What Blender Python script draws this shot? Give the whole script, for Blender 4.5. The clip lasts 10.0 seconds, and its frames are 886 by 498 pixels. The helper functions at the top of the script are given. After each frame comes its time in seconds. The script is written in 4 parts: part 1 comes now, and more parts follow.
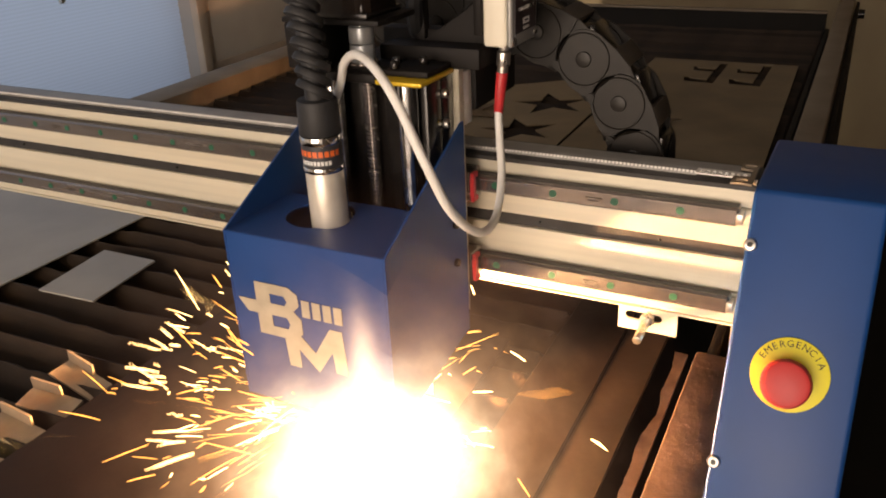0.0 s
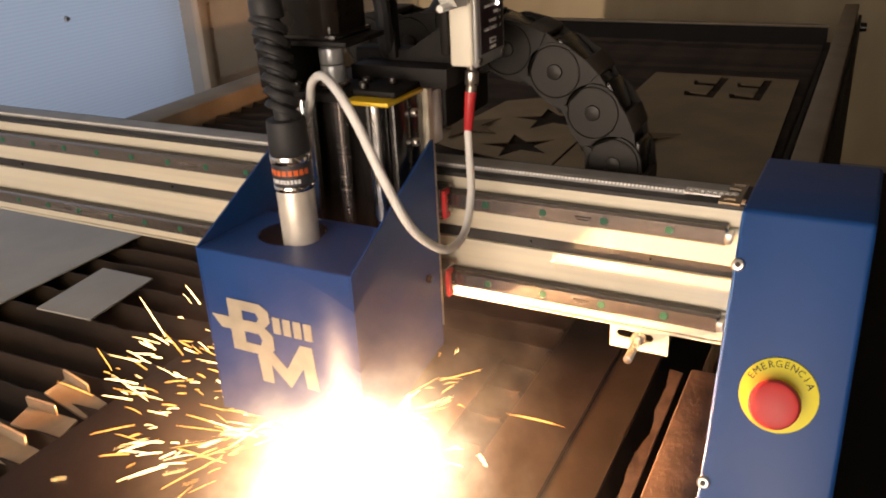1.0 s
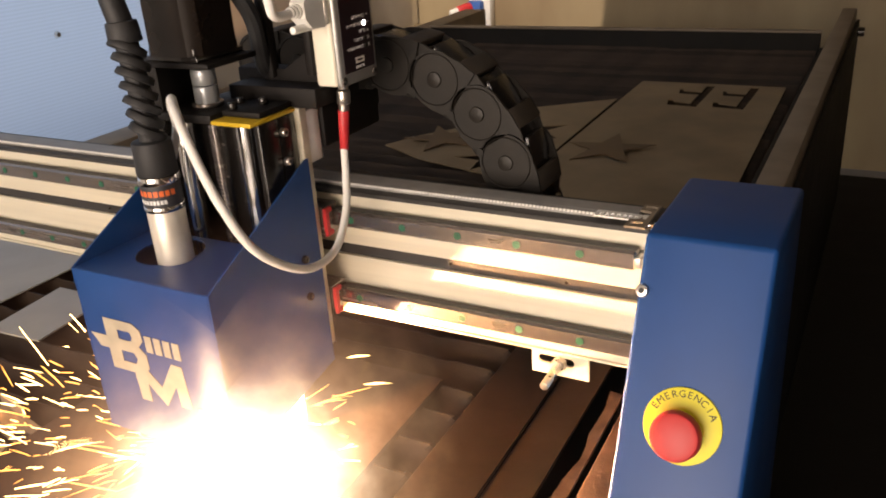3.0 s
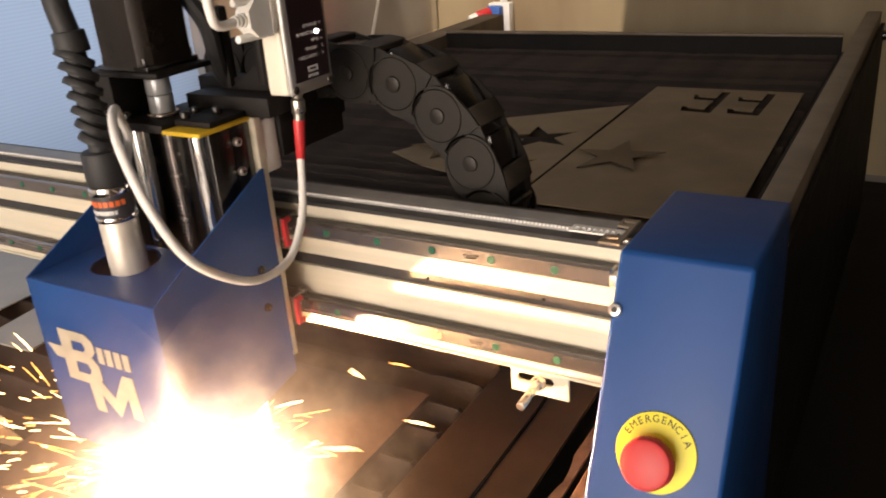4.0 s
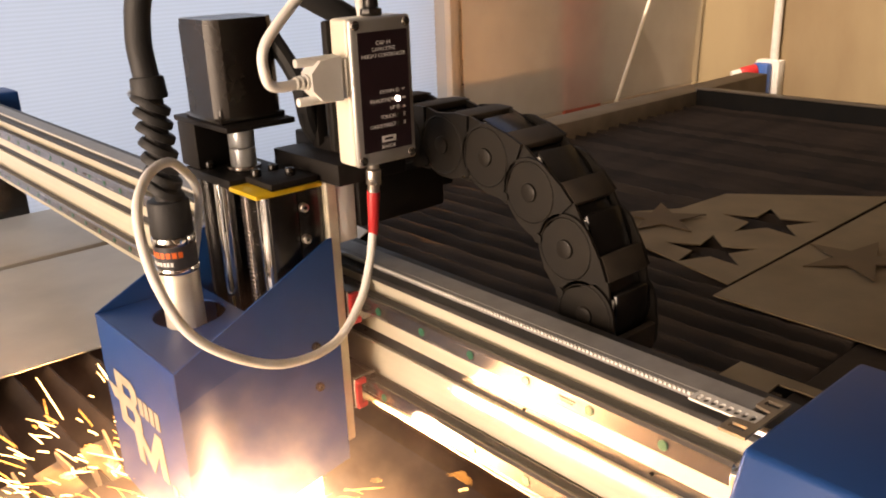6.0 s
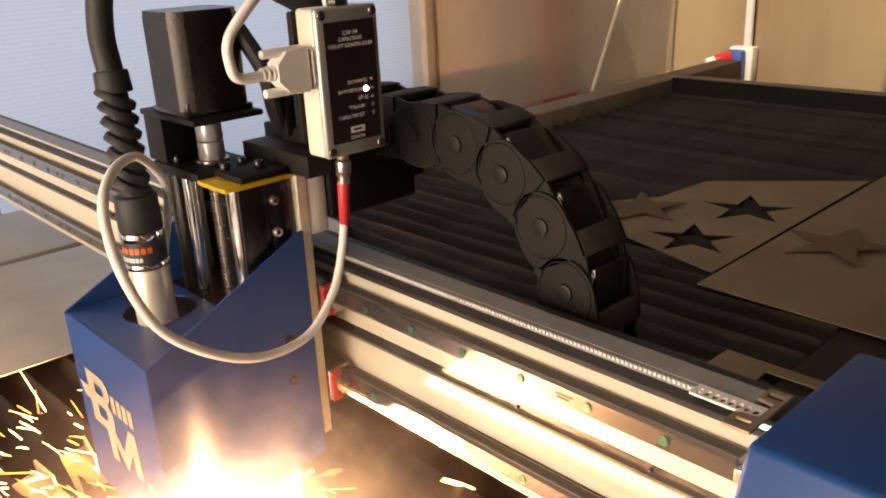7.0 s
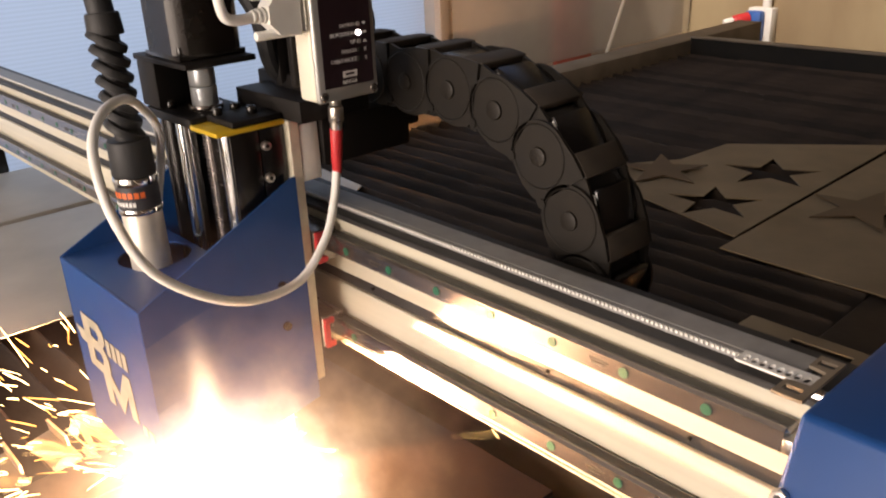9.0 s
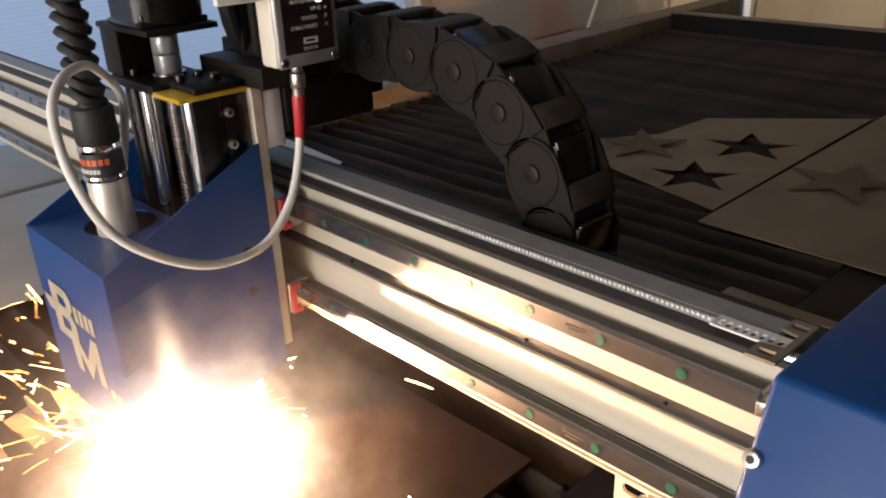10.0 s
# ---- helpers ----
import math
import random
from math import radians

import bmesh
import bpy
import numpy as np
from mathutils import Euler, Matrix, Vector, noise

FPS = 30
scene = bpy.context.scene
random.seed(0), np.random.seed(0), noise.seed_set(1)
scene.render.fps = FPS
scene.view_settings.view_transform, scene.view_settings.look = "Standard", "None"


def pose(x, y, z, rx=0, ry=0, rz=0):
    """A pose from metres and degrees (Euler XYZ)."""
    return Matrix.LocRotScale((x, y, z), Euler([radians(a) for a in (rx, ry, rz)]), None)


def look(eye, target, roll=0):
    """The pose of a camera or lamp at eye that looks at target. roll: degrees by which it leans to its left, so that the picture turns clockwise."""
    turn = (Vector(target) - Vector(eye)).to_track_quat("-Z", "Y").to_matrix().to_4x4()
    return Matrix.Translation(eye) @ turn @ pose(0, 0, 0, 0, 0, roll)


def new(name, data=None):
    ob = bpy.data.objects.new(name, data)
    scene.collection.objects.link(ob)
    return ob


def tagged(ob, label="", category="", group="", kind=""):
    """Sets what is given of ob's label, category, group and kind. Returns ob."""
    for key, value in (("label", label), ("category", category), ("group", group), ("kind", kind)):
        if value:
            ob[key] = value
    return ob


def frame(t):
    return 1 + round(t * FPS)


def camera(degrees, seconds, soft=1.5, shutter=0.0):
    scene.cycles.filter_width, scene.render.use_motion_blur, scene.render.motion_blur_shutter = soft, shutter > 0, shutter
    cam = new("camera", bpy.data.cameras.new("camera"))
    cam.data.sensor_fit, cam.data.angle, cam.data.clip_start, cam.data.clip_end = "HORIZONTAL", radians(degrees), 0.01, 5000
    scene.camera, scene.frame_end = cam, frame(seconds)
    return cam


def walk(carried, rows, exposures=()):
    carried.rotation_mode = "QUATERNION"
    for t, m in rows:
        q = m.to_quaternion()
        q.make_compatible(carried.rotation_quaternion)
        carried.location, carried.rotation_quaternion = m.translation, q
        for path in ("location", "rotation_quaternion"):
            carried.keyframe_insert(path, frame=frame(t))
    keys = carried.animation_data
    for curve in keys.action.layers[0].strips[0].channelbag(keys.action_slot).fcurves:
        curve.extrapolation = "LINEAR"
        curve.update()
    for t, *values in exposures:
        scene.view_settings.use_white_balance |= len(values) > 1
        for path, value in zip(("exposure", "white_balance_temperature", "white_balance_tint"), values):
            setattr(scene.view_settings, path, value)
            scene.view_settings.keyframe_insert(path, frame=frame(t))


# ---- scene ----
cam = camera(55.6, 10.0, soft=1.9, shutter=0.5)
PATH = [
    (0, (0.135, -0.711, 1.292), (-0.714, 0.894, 0.454), -2.6),
    (0.5, (0.139, -0.718, 1.298), (-0.721, 0.888, 0.475), -2.7),
    (1, (0.149, -0.702, 1.298), (-0.72, 0.907, 0.488), -3.0),
    (1.5, (0.163, -0.684, 1.296), (-0.697, 0.931, 0.487), -3.1),
    (2, (0.186, -0.667, 1.299), (-0.674, 0.949, 0.493), -3.4),
    (2.5, (0.206, -0.646, 1.302), (-0.671, 0.962, 0.5), -3.6),
    (4, (0.259, -0.59, 1.297), (-0.714, 0.974, 0.518), -4.6),
    (4.5, (0.236, -0.517, 1.289), (-0.721, 1.054, 0.503), -3.8),
    (4.7, (0.221, -0.481, 1.283), (-0.756, 1.084, 0.512), -3.3),
    (5, (0.213, -0.443, 1.296), (-0.896, 1.04, 0.541), -1.1),
    (5.2, (0.232, -0.424, 1.311), (-1.054, 0.926, 0.589), -1.0),
    (5.5, (0.267, -0.407, 1.308), (-1.174, 0.809, 0.641), -1.9),
    (7, (0.244, -0.4, 1.301), (-1.145, 0.861, 0.609), -2.8),
    (7.5, (0.24, -0.395, 1.3), (-1.141, 0.867, 0.592), -2.8),
    (8, (0.231, -0.394, 1.297), (-1.151, 0.858, 0.576), -2.6),
    (8.5, (0.223, -0.398, 1.295), (-1.162, 0.841, 0.554), -2.5),
    (9, (0.215, -0.395, 1.288), (-1.165, 0.83, 0.516), -2.5),
    (9.5, (0.216, -0.397, 1.277), (-1.144, 0.822, 0.463), -2.5),
    (10, (0.219, -0.394, 1.281), (-1.12, 0.846, 0.462), -2.4),
]
EXPOSURES = [(0, 0.56, 8000, 22), (1.0, 0.66, 7800, 21), (2.5, 0.92, 7700, 21), (4.0, 1.14, 7400, 20), (4.7, 1.32, 7200, 18), (5.0, 1.50, 7700, 20), (5.5, 1.55, 9000, 26), (7.0, 1.30, 8700, 25), (8.5, 1.26, 7700, 22), (9.4, 1.05, 7000, 20), (10, 0.78, 6500, 17)]
walk(cam, [(t, look(eye, target, roll)) for t, eye, target, roll in PATH], EXPOSURES)

# ---- world, daylight, exposure ----
world = bpy.data.worlds.new("world")
scene.world = world
world.use_nodes = True
wn = world.node_tree.nodes
sky = wn.new("ShaderNodeTexSky")
sky.sky_type, sky.sun_disc = "NISHITA", False
sky.sun_elevation, sky.sun_rotation = radians(50), radians(173)
world.node_tree.links.new(sky.outputs[0], wn["Background"].inputs[0])
wn["Background"].inputs[1].default_value = 0.12


def area(name, m, w, h, power, color):
    lamp = bpy.data.lights.new(name, "AREA")
    lamp.shape, lamp.size, lamp.size_y, lamp.energy, lamp.color = "RECTANGLE", w, h, power, color
    ob = new(name, lamp)
    ob.matrix_world = m
    return ob


sun = bpy.data.lights.new("sun", "SUN")
sun.energy, sun.angle, sun.color = 1.5, radians(0.6), (1, 0.93, 0.82)
new("sun", sun).matrix_world = look((0.9, -7.5, 9), (0, 0, 0))
area("daylight_panel", look((-2.42, 0.6, 1.55), (0, 0.6, 1.3)), 3.4, 1.9, 10.5, (0.70, 0.87, 1.0))
area("daylight_door", look((-0.2, -3.42, 1.35), (-0.1, 0, 1.1)), 2.3, 2.2, 70, (1.0, 0.94, 0.85))


# ---- materials ----
def mat(name, color, rough=0.5, metal=0.0, vary=0.15, scale=30.0, bump=0.1, bscale=200.0, tint=None, stretch=(1, 1, 1), coat=0.0, random_value=0.0, spec=0.5):
    m = bpy.data.materials.new(name)
    m.use_nodes = True
    nt = m.node_tree
    n, l = nt.nodes, nt.links
    b = n["Principled BSDF"]
    tc = n.new("ShaderNodeTexCoord")
    mp = n.new("ShaderNodeMapping")
    mp.inputs["Scale"].default_value = stretch
    l.new(tc.outputs["Object"], mp.inputs[0])
    n1 = n.new("ShaderNodeTexNoise")
    n1.inputs["Scale"].default_value, n1.inputs["Detail"].default_value = scale, 6
    n2 = n.new("ShaderNodeTexNoise")
    n2.inputs["Scale"].default_value, n2.inputs["Detail"].default_value = bscale, 3
    for k in (n1, n2):
        l.new(mp.outputs[0], k.inputs["Vector"])
    ramp = n.new("ShaderNodeValToRGB")
    c2 = tint or tuple(c * (1 - 2 * vary) for c in color)
    ramp.color_ramp.elements[0].position, ramp.color_ramp.elements[1].position = 0.32, 0.66
    ramp.color_ramp.elements[0].color, ramp.color_ramp.elements[1].color = (*c2, 1), (*color, 1)
    l.new(n1.outputs["Fac"], ramp.inputs[0])
    out = ramp.outputs[0]
    if random_value:
        oi = n.new("ShaderNodeObjectInfo")
        mr = n.new("ShaderNodeMapRange")
        mr.inputs["To Min"].default_value, mr.inputs["To Max"].default_value = 1 - random_value, 1 + random_value
        l.new(oi.outputs["Random"], mr.inputs[0])
        hs = n.new("ShaderNodeHueSaturation")
        l.new(mr.outputs[0], hs.inputs["Value"])
        l.new(out, hs.inputs["Color"])
        out = hs.outputs[0]
    l.new(out, b.inputs["Base Color"])
    rr = n.new("ShaderNodeMapRange")
    rr.inputs["To Min"].default_value, rr.inputs["To Max"].default_value = max(0.02, rough * 0.8), min(1, rough * 1.25)
    l.new(n1.outputs["Fac"], rr.inputs[0])
    l.new(rr.outputs[0], b.inputs["Roughness"])
    b.inputs["Metallic"].default_value = metal
    b.inputs["Coat Weight"].default_value = coat
    b.inputs["Specular IOR Level"].default_value = spec
    if bump:
        bp = n.new("ShaderNodeBump")
        bp.inputs["Strength"].default_value, bp.inputs["Distance"].default_value = bump, 0.001
        l.new(n2.outputs["Fac"], bp.inputs["Height"])
        l.new(bp.outputs[0], b.inputs["Normal"])
    return m


def glow(name, color, strength, see_through=False, sampled=True):
    m = bpy.data.materials.new(name)
    m.use_nodes = True
    nt = m.node_tree
    n, l = nt.nodes, nt.links
    n.remove(n["Principled BSDF"])
    e = n.new("ShaderNodeEmission")
    e.inputs[0].default_value, e.inputs[1].default_value = (*color, 1), strength
    last = e
    if see_through:
        last = n.new("ShaderNodeAddShader")
        l.new(e.outputs[0], last.inputs[0])
        l.new(n.new("ShaderNodeBsdfTransparent").outputs[0], last.inputs[1])
    l.new(last.outputs[0], n["Material Output"].inputs[0])
    if not sampled:
        m.cycles.emission_sampling = "NONE"
    return m


def lens_glare(name, color, power, wide, high, middle):
    # see-through dome of painted lens glare, brightest on its axis, fading unevenly to the sides
    m = glow(name, color, power, True, False)
    nt = m.node_tree
    n, l = nt.nodes, nt.links

    def sums(op, a, b):
        q = n.new("ShaderNodeMath")
        q.operation = op
        for k, v in enumerate((a, b)):
            if isinstance(v, (int, float)):
                q.inputs[k].default_value = v
            else:
                l.new(v, q.inputs[k])
        return q.outputs[0]

    def vectors(op, a, b):
        q = n.new("ShaderNodeVectorMath")
        q.operation = op
        l.new(a, q.inputs[0])
        if isinstance(b, Vector):
            q.inputs[1].default_value = b
        else:
            l.new(b, q.inputs[1])
        return q

    e = next(q for q in n if q.type == "EMISSION")
    tc, uneven, soft = n.new("ShaderNodeTexCoord"), n.new("ShaderNodeTexNoise"), n.new("ShaderNodeMapRange")
    p = vectors("SUBTRACT", tc.outputs["Object"], middle).outputs[0]
    across = vectors("DOT_PRODUCT", p, SIDE / wide).outputs["Value"]
    upward = vectors("DOT_PRODUCT", p, UP / high).outputs["Value"]
    ragged = n.new("ShaderNodeMapRange")
    aside = sums("ADD", sums("MULTIPLY", across, across), sums("MULTIPLY", upward, upward))
    aside = sums("MULTIPLY", aside, ragged.outputs[0])
    thin = sums("POWER", math.e, sums("MULTIPLY", aside, -1.0))
    thin = sums("MULTIPLY", thin, sums("MAXIMUM", sums("SUBTRACT", 1.0, sums("MULTIPLY", aside, 0.23)), 0.0))
    l.new(uneven.outputs["Fac"], ragged.inputs[0])
    for key, v in (("From Min", 0.3), ("From Max", 0.7), ("To Min", 1.30), ("To Max", 0.95)):
        ragged.inputs[key].default_value = v
    uneven.inputs["Scale"].default_value, uneven.inputs["Detail"].default_value = 24, 4
    l.new(tc.outputs["Object"], uneven.inputs["Vector"])
    l.new(uneven.outputs["Fac"], soft.inputs[0])
    for key, v in (("From Min", 0.3), ("From Max", 0.7), ("To Min", 0.75), ("To Max", 1.2)):
        soft.inputs[key].default_value = v
    l.new(sums("MULTIPLY", sums("MULTIPLY", thin, soft.outputs[0]), power), e.inputs[1])
    return m


BLUE = mat("blue_paint", (0.002, 0.052, 0.205), 0.44, 0, 0.06, 14, 0.06, 900, spec=0.38)
ALU = mat("anodised_aluminium", (0.72, 0.66, 0.52), 0.40, 0.25, 0.06, 20, 0.12, 300, stretch=(0.15, 6, 6))
ALU_DARK = mat("slot_aluminium", (0.045, 0.042, 0.04), 0.5, 0.3, 0.2, 30, 0.1)
STEEL = mat("rail_steel", (0.34, 0.30, 0.28), 0.25, 0.9, 0.12, 40, 0.1, 200, stretch=(0.2, 4, 4))
CHROME = mat("chrome", (0.85, 0.84, 0.82), 0.1, 1.0, 0.04, 40, 0.03)
NICKEL = mat("brushed_nickel", (0.66, 0.62, 0.56), 0.28, 0.95, 0.08, 60, 0.1, 400)
SATIN = mat("satin_nickel", (0.74, 0.68, 0.58), 0.36, 0.45, 0.06, 60, 0.1, 400)
BRACKET = mat("satin_black", (0.010, 0.008, 0.007), 0.55, 0, 0.2, 20, 0.15, 700, spec=0.22)
COUPLING = mat("coupling_alloy", (0.55, 0.58, 0.60), 0.34, 0.5, 0.08, 60, 0.1, 400)
MOTOR = mat("motor_black", (0.012, 0.008, 0.006), 0.26, 0, 0.2, 20, 0.05, 700, spec=0.35)
BLACK = mat("black_paint", (0.013, 0.011, 0.010), 0.2, 0, 0.2, 20, 0.15, 700)
MATTE = mat("black_rubber", (0.016, 0.016, 0.017), 0.6, 0, 0.2, 60, 0.25, 500)
CHAIN = mat("chain_plastic", (0.0075, 0.0065, 0.0055), 0.42, 0, 0.25, 30, 0.12, 500, tint=(0.016, 0.013, 0.010), spec=0.3)
DUST = mat("dusty_plastic", (0.050, 0.038, 0.027), 0.7, 0, 0.2, 60, 0.2, 500)
SLATM = mat("scaled_steel_slat", (0.019, 0.013, 0.009), 0.62, 0.05, 0.25, 18, 0.7, 90, tint=(0.040, 0.026, 0.016), stretch=(0.4, 1, 1), random_value=0.35, spec=0.2)
TANK = mat("sooty_tank", (0.012, 0.010, 0.008), 0.7, 0, 0.3, 10, 0.5, 60, spec=0.2)
SHEET = mat("mild_steel_sheet", (0.225, 0.168, 0.103), 0.5, 0.1, 0.16, 7, 0.15, 120, tint=(0.135, 0.097, 0.058), spec=0.25)
STARM = mat("burnt_steel_star", (0.120, 0.080, 0.046), 0.5, 0.1, 0.16, 9, 0.2, 120, tint=(0.075, 0.050, 0.030), spec=0.25)
SHEET_GREY = mat("grey_steel_sheet", (0.50, 0.47, 0.41), 0.5, 0.2, 0.10, 7, 0.2, 120, tint=(0.40, 0.37, 0.32))
WORK = mat("work_sheet", (0.023, 0.014, 0.009), 0.5, 0.05, 0.2, 8, 0.2, 90, spec=0.2)
LEDGE = mat("sooty_ledge", (0.014, 0.009, 0.006), 0.6, 0.05, 0.25, 9, 0.4, 80, tint=(0.026, 0.017, 0.011), spec=0.2)
SCRAP = mat("bare_scrap_steel", (0.46, 0.36, 0.25), 0.5, 0.2, 0.15, 30, 0.2, 150)
RAILTAN = mat("dusty_frame_steel", (0.25, 0.20, 0.145), 0.6, 0.2, 0.2, 9, 0.2, 150, tint=(0.16, 0.12, 0.08))
RUST = mat("rusty_edge", (0.125, 0.080, 0.060), 0.75, 0.0, 0.3, 25, 0.8, 120, tint=(0.05, 0.03, 0.022), spec=0.2)
CREAM = mat("cream_case", (0.80, 0.75, 0.62), 0.4, 0.05, 0.04, 25, 0.08, 500)
GREYCASE = mat("die_cast_grey", (0.46, 0.46, 0.44), 0.36, 0.6, 0.06, 30, 0.12, 500)
FACE = mat("maroon_face", (0.022, 0.010, 0.014), 0.35, 0, 0.1, 30, 0.03)
PRINT = mat("white_print", (0.7, 0.7, 0.68), 0.5, 0, 0.03, 60, 0)
INK = mat("black_print", (0.02, 0.02, 0.015), 0.6, 0, 0.1, 60, 0)
WHITE = mat("white_plastic", (0.82, 0.81, 0.76), 0.4, 0, 0.05, 40, 0.05)
CABLEW = mat("white_cable", (0.84, 0.82, 0.77), 0.45, 0, 0.06, 60, 0.1, 400)
RED = mat("red_plastic", (0.60, 0.035, 0.04), 0.4, 0, 0.08, 60, 0.05)
REDB = mat("red_button", (0.55, 0.03, 0.028), 0.5, 0, 0.08, 40, 0.08, 600)
YELLOW = mat("yellow_anodised", (0.72, 0.47, 0.03), 0.38, 0.3, 0.06, 60, 0.05)
LABELY = mat("yellow_label", (0.74, 0.66, 0.03), 0.45, 0, 0.05, 30, 0.03)
GREEN = mat("green_plug", (0.012, 0.11, 0.06), 0.4, 0, 0.1, 80, 0.05)
ORANGE = mat("orange_print", (0.75, 0.14, 0.03), 0.5, 0, 0.04, 60, 0)
BAND = mat("dark_band", (0.035, 0.035, 0.04), 0.45, 0, 0.1, 60, 0)
BEIGE = mat("beige_logo", (0.46, 0.40, 0.30), 0.55, 0, 0.1, 60, 0.05)
RUBBERG = mat("drive_belt", (0.36, 0.35, 0.33), 0.5, 0.3, 0.1, 60, 0.1)
CONCRETE = mat("concrete_floor", (0.33, 0.32, 0.30), 0.75, 0, 0.12, 3, 0.4, 60)
WALLB = mat("beige_wall", (0.36, 0.285, 0.17), 0.85, 0, 0.1, 3.4, 0.4, 70, tint=(0.26, 0.19, 0.11), stretch=(1, 1, 0.4))
# near-black colour puts the gloom of the east side into the wall
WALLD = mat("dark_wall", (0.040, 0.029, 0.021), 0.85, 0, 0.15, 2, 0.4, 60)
PLINTH = mat("grey_plinth", (0.40, 0.39, 0.37), 0.8, 0, 0.1, 2.5, 0.3, 60)
BROWN = mat("brown_panel", (0.60, 0.51, 0.41), 0.6, 0, 0.15, 3, 0.2, 60)
WINE = mat("red_panel", (0.50, 0.12, 0.08), 0.55, 0, 0.1, 5, 0.1)
CEIL = mat("ceiling_paint", (0.36, 0.34, 0.31), 0.85, 0, 0.08, 3, 0.2)
TAPE = mat("blue_plastic", (0.03, 0.12, 0.42), 0.4, 0, 0.08, 30, 0.05)
LED = glow("white_led", (0.95, 1.0, 1.0), 6.0)
POLY = bpy.data.materials.new("polycarbonate")
POLY.use_nodes = True
pn, pl = POLY.node_tree.nodes, POLY.node_tree.links
p_tr, p_mix = pn.new("ShaderNodeBsdfTranslucent"), pn.new("ShaderNodeMixShader")
p_tr.inputs[0].default_value = (0.40, 0.47, 0.58, 1)
pn["Principled BSDF"].inputs["Base Color"].default_value = (0.55, 0.60, 0.68, 1)
pn["Principled BSDF"].inputs["Roughness"].default_value = 0.3
p_mix.inputs[0].default_value = 0.7
pl.new(pn["Principled BSDF"].outputs[0], p_mix.inputs[1])
pl.new(p_tr.outputs[0], p_mix.inputs[2])
p_tc, p_wave, p_ramp = pn.new("ShaderNodeTexCoord"), pn.new("ShaderNodeTexWave"), pn.new("ShaderNodeValToRGB")
p_wave.bands_direction = "Z"
p_wave.inputs["Scale"].default_value, p_wave.inputs["Distortion"].default_value, p_wave.inputs["Detail"].default_value = 26.0, 0.6, 2.0
p_ramp.color_ramp.elements[0].color, p_ramp.color_ramp.elements[1].color = (0.35, 0.42, 0.51, 1), (0.41, 0.48, 0.59, 1)
pl.new(p_tc.outputs["Object"], p_wave.inputs["Vector"])
pl.new(p_wave.outputs["Fac"], p_ramp.inputs[0])
pl.new(p_ramp.outputs[0], p_tr.inputs[0])
pl.new(p_mix.outputs[0], pn["Material Output"].inputs[0])

VEIL = bpy.data.materials.new("hazy_plastic")
VEIL.use_nodes = True
vn, vl = VEIL.node_tree.nodes, VEIL.node_tree.links
v_clear, v_mix = vn.new("ShaderNodeBsdfTransparent"), vn.new("ShaderNodeMixShader")
vn["Principled BSDF"].inputs["Base Color"].default_value = (0.70, 0.68, 0.62, 1)
vn["Principled BSDF"].inputs["Roughness"].default_value = 0.35
v_tc, v_no, v_mr = vn.new("ShaderNodeTexCoord"), vn.new("ShaderNodeTexNoise"), vn.new("ShaderNodeMapRange")
v_no.inputs["Scale"].default_value, v_no.inputs["Detail"].default_value = 3.0, 5
v_mr.inputs["To Min"].default_value, v_mr.inputs["To Max"].default_value = 0.35, 0.65
vl.new(v_tc.outputs["Object"], v_no.inputs["Vector"])
vl.new(v_no.outputs["Fac"], v_mr.inputs[0])
vl.new(v_mr.outputs[0], v_mix.inputs[0])
vl.new(v_clear.outputs[0], v_mix.inputs[1])
vl.new(vn["Principled BSDF"].outputs[0], v_mix.inputs[2])
vl.new(v_mix.outputs[0], vn["Material Output"].inputs[0])


# ---- mesh helpers ----
ORIGIN = {}


def thing(name, at, label, category, group="", kind=""):
    ob = new(name)
    ob.location = at
    ob.empty_display_size = 0.02
    ORIGIN[ob] = Vector(at)
    return tagged(ob, label, category, group, kind)


def mesh_of(bm, material, origin=(0, 0, 0), smooth=True):
    bmesh.ops.translate(bm, vec=-Vector(origin), verts=bm.verts)
    me = bpy.data.meshes.new("m")
    bm.normal_update()
    if smooth:
        for f in bm.faces:
            f.smooth = True
        for e in bm.edges:
            if len(e.link_faces) == 2 and e.calc_face_angle(0) > 0.6:
                e.smooth = False
    bm.to_mesh(me)
    bm.free()
    me.materials.append(material)
    return me


def part(name, bm, material, parent, label=""):
    me = mesh_of(bm, material, ORIGIN[parent])
    me.name = name
    ob = new(name, me)
    ob.parent = parent
    ORIGIN[ob] = ORIGIN[parent]
    return tagged(ob, label)


def solid(name, bm, material, label, category, group="", kind="", at=None):
    """A thing of a single mesh."""
    if at is None:
        at = sum((v.co for v in bm.verts), Vector()) / len(bm.verts)
        at.z = min(v.co.z for v in bm.verts)
    me = mesh_of(bm, material, at)
    me.name = name
    ob = new(name, me)
    ob.location = at
    ORIGIN[ob] = Vector(at)
    return tagged(ob, label, category, group, kind)


def box(x0, x1, y0, y1, z0, z1, bevel=0.0, seg=2, bm=None):
    b = bmesh.new()
    bmesh.ops.create_cube(b, size=1)
    bmesh.ops.scale(b, vec=(x1 - x0, y1 - y0, z1 - z0), verts=b.verts)
    bmesh.ops.translate(b, vec=((x0 + x1) / 2, (y0 + y1) / 2, (z0 + z1) / 2), verts=b.verts)
    if bevel:
        bmesh.ops.bevel(b, geom=list(b.edges), offset=bevel, segments=seg, affect="EDGES", profile=0.5)
    return merge(bm, b) if bm else b


def merge(a, b):
    me = bpy.data.meshes.new("tmp")
    b.to_mesh(me)
    b.free()
    a.from_mesh(me)
    bpy.data.meshes.remove(me)
    return a


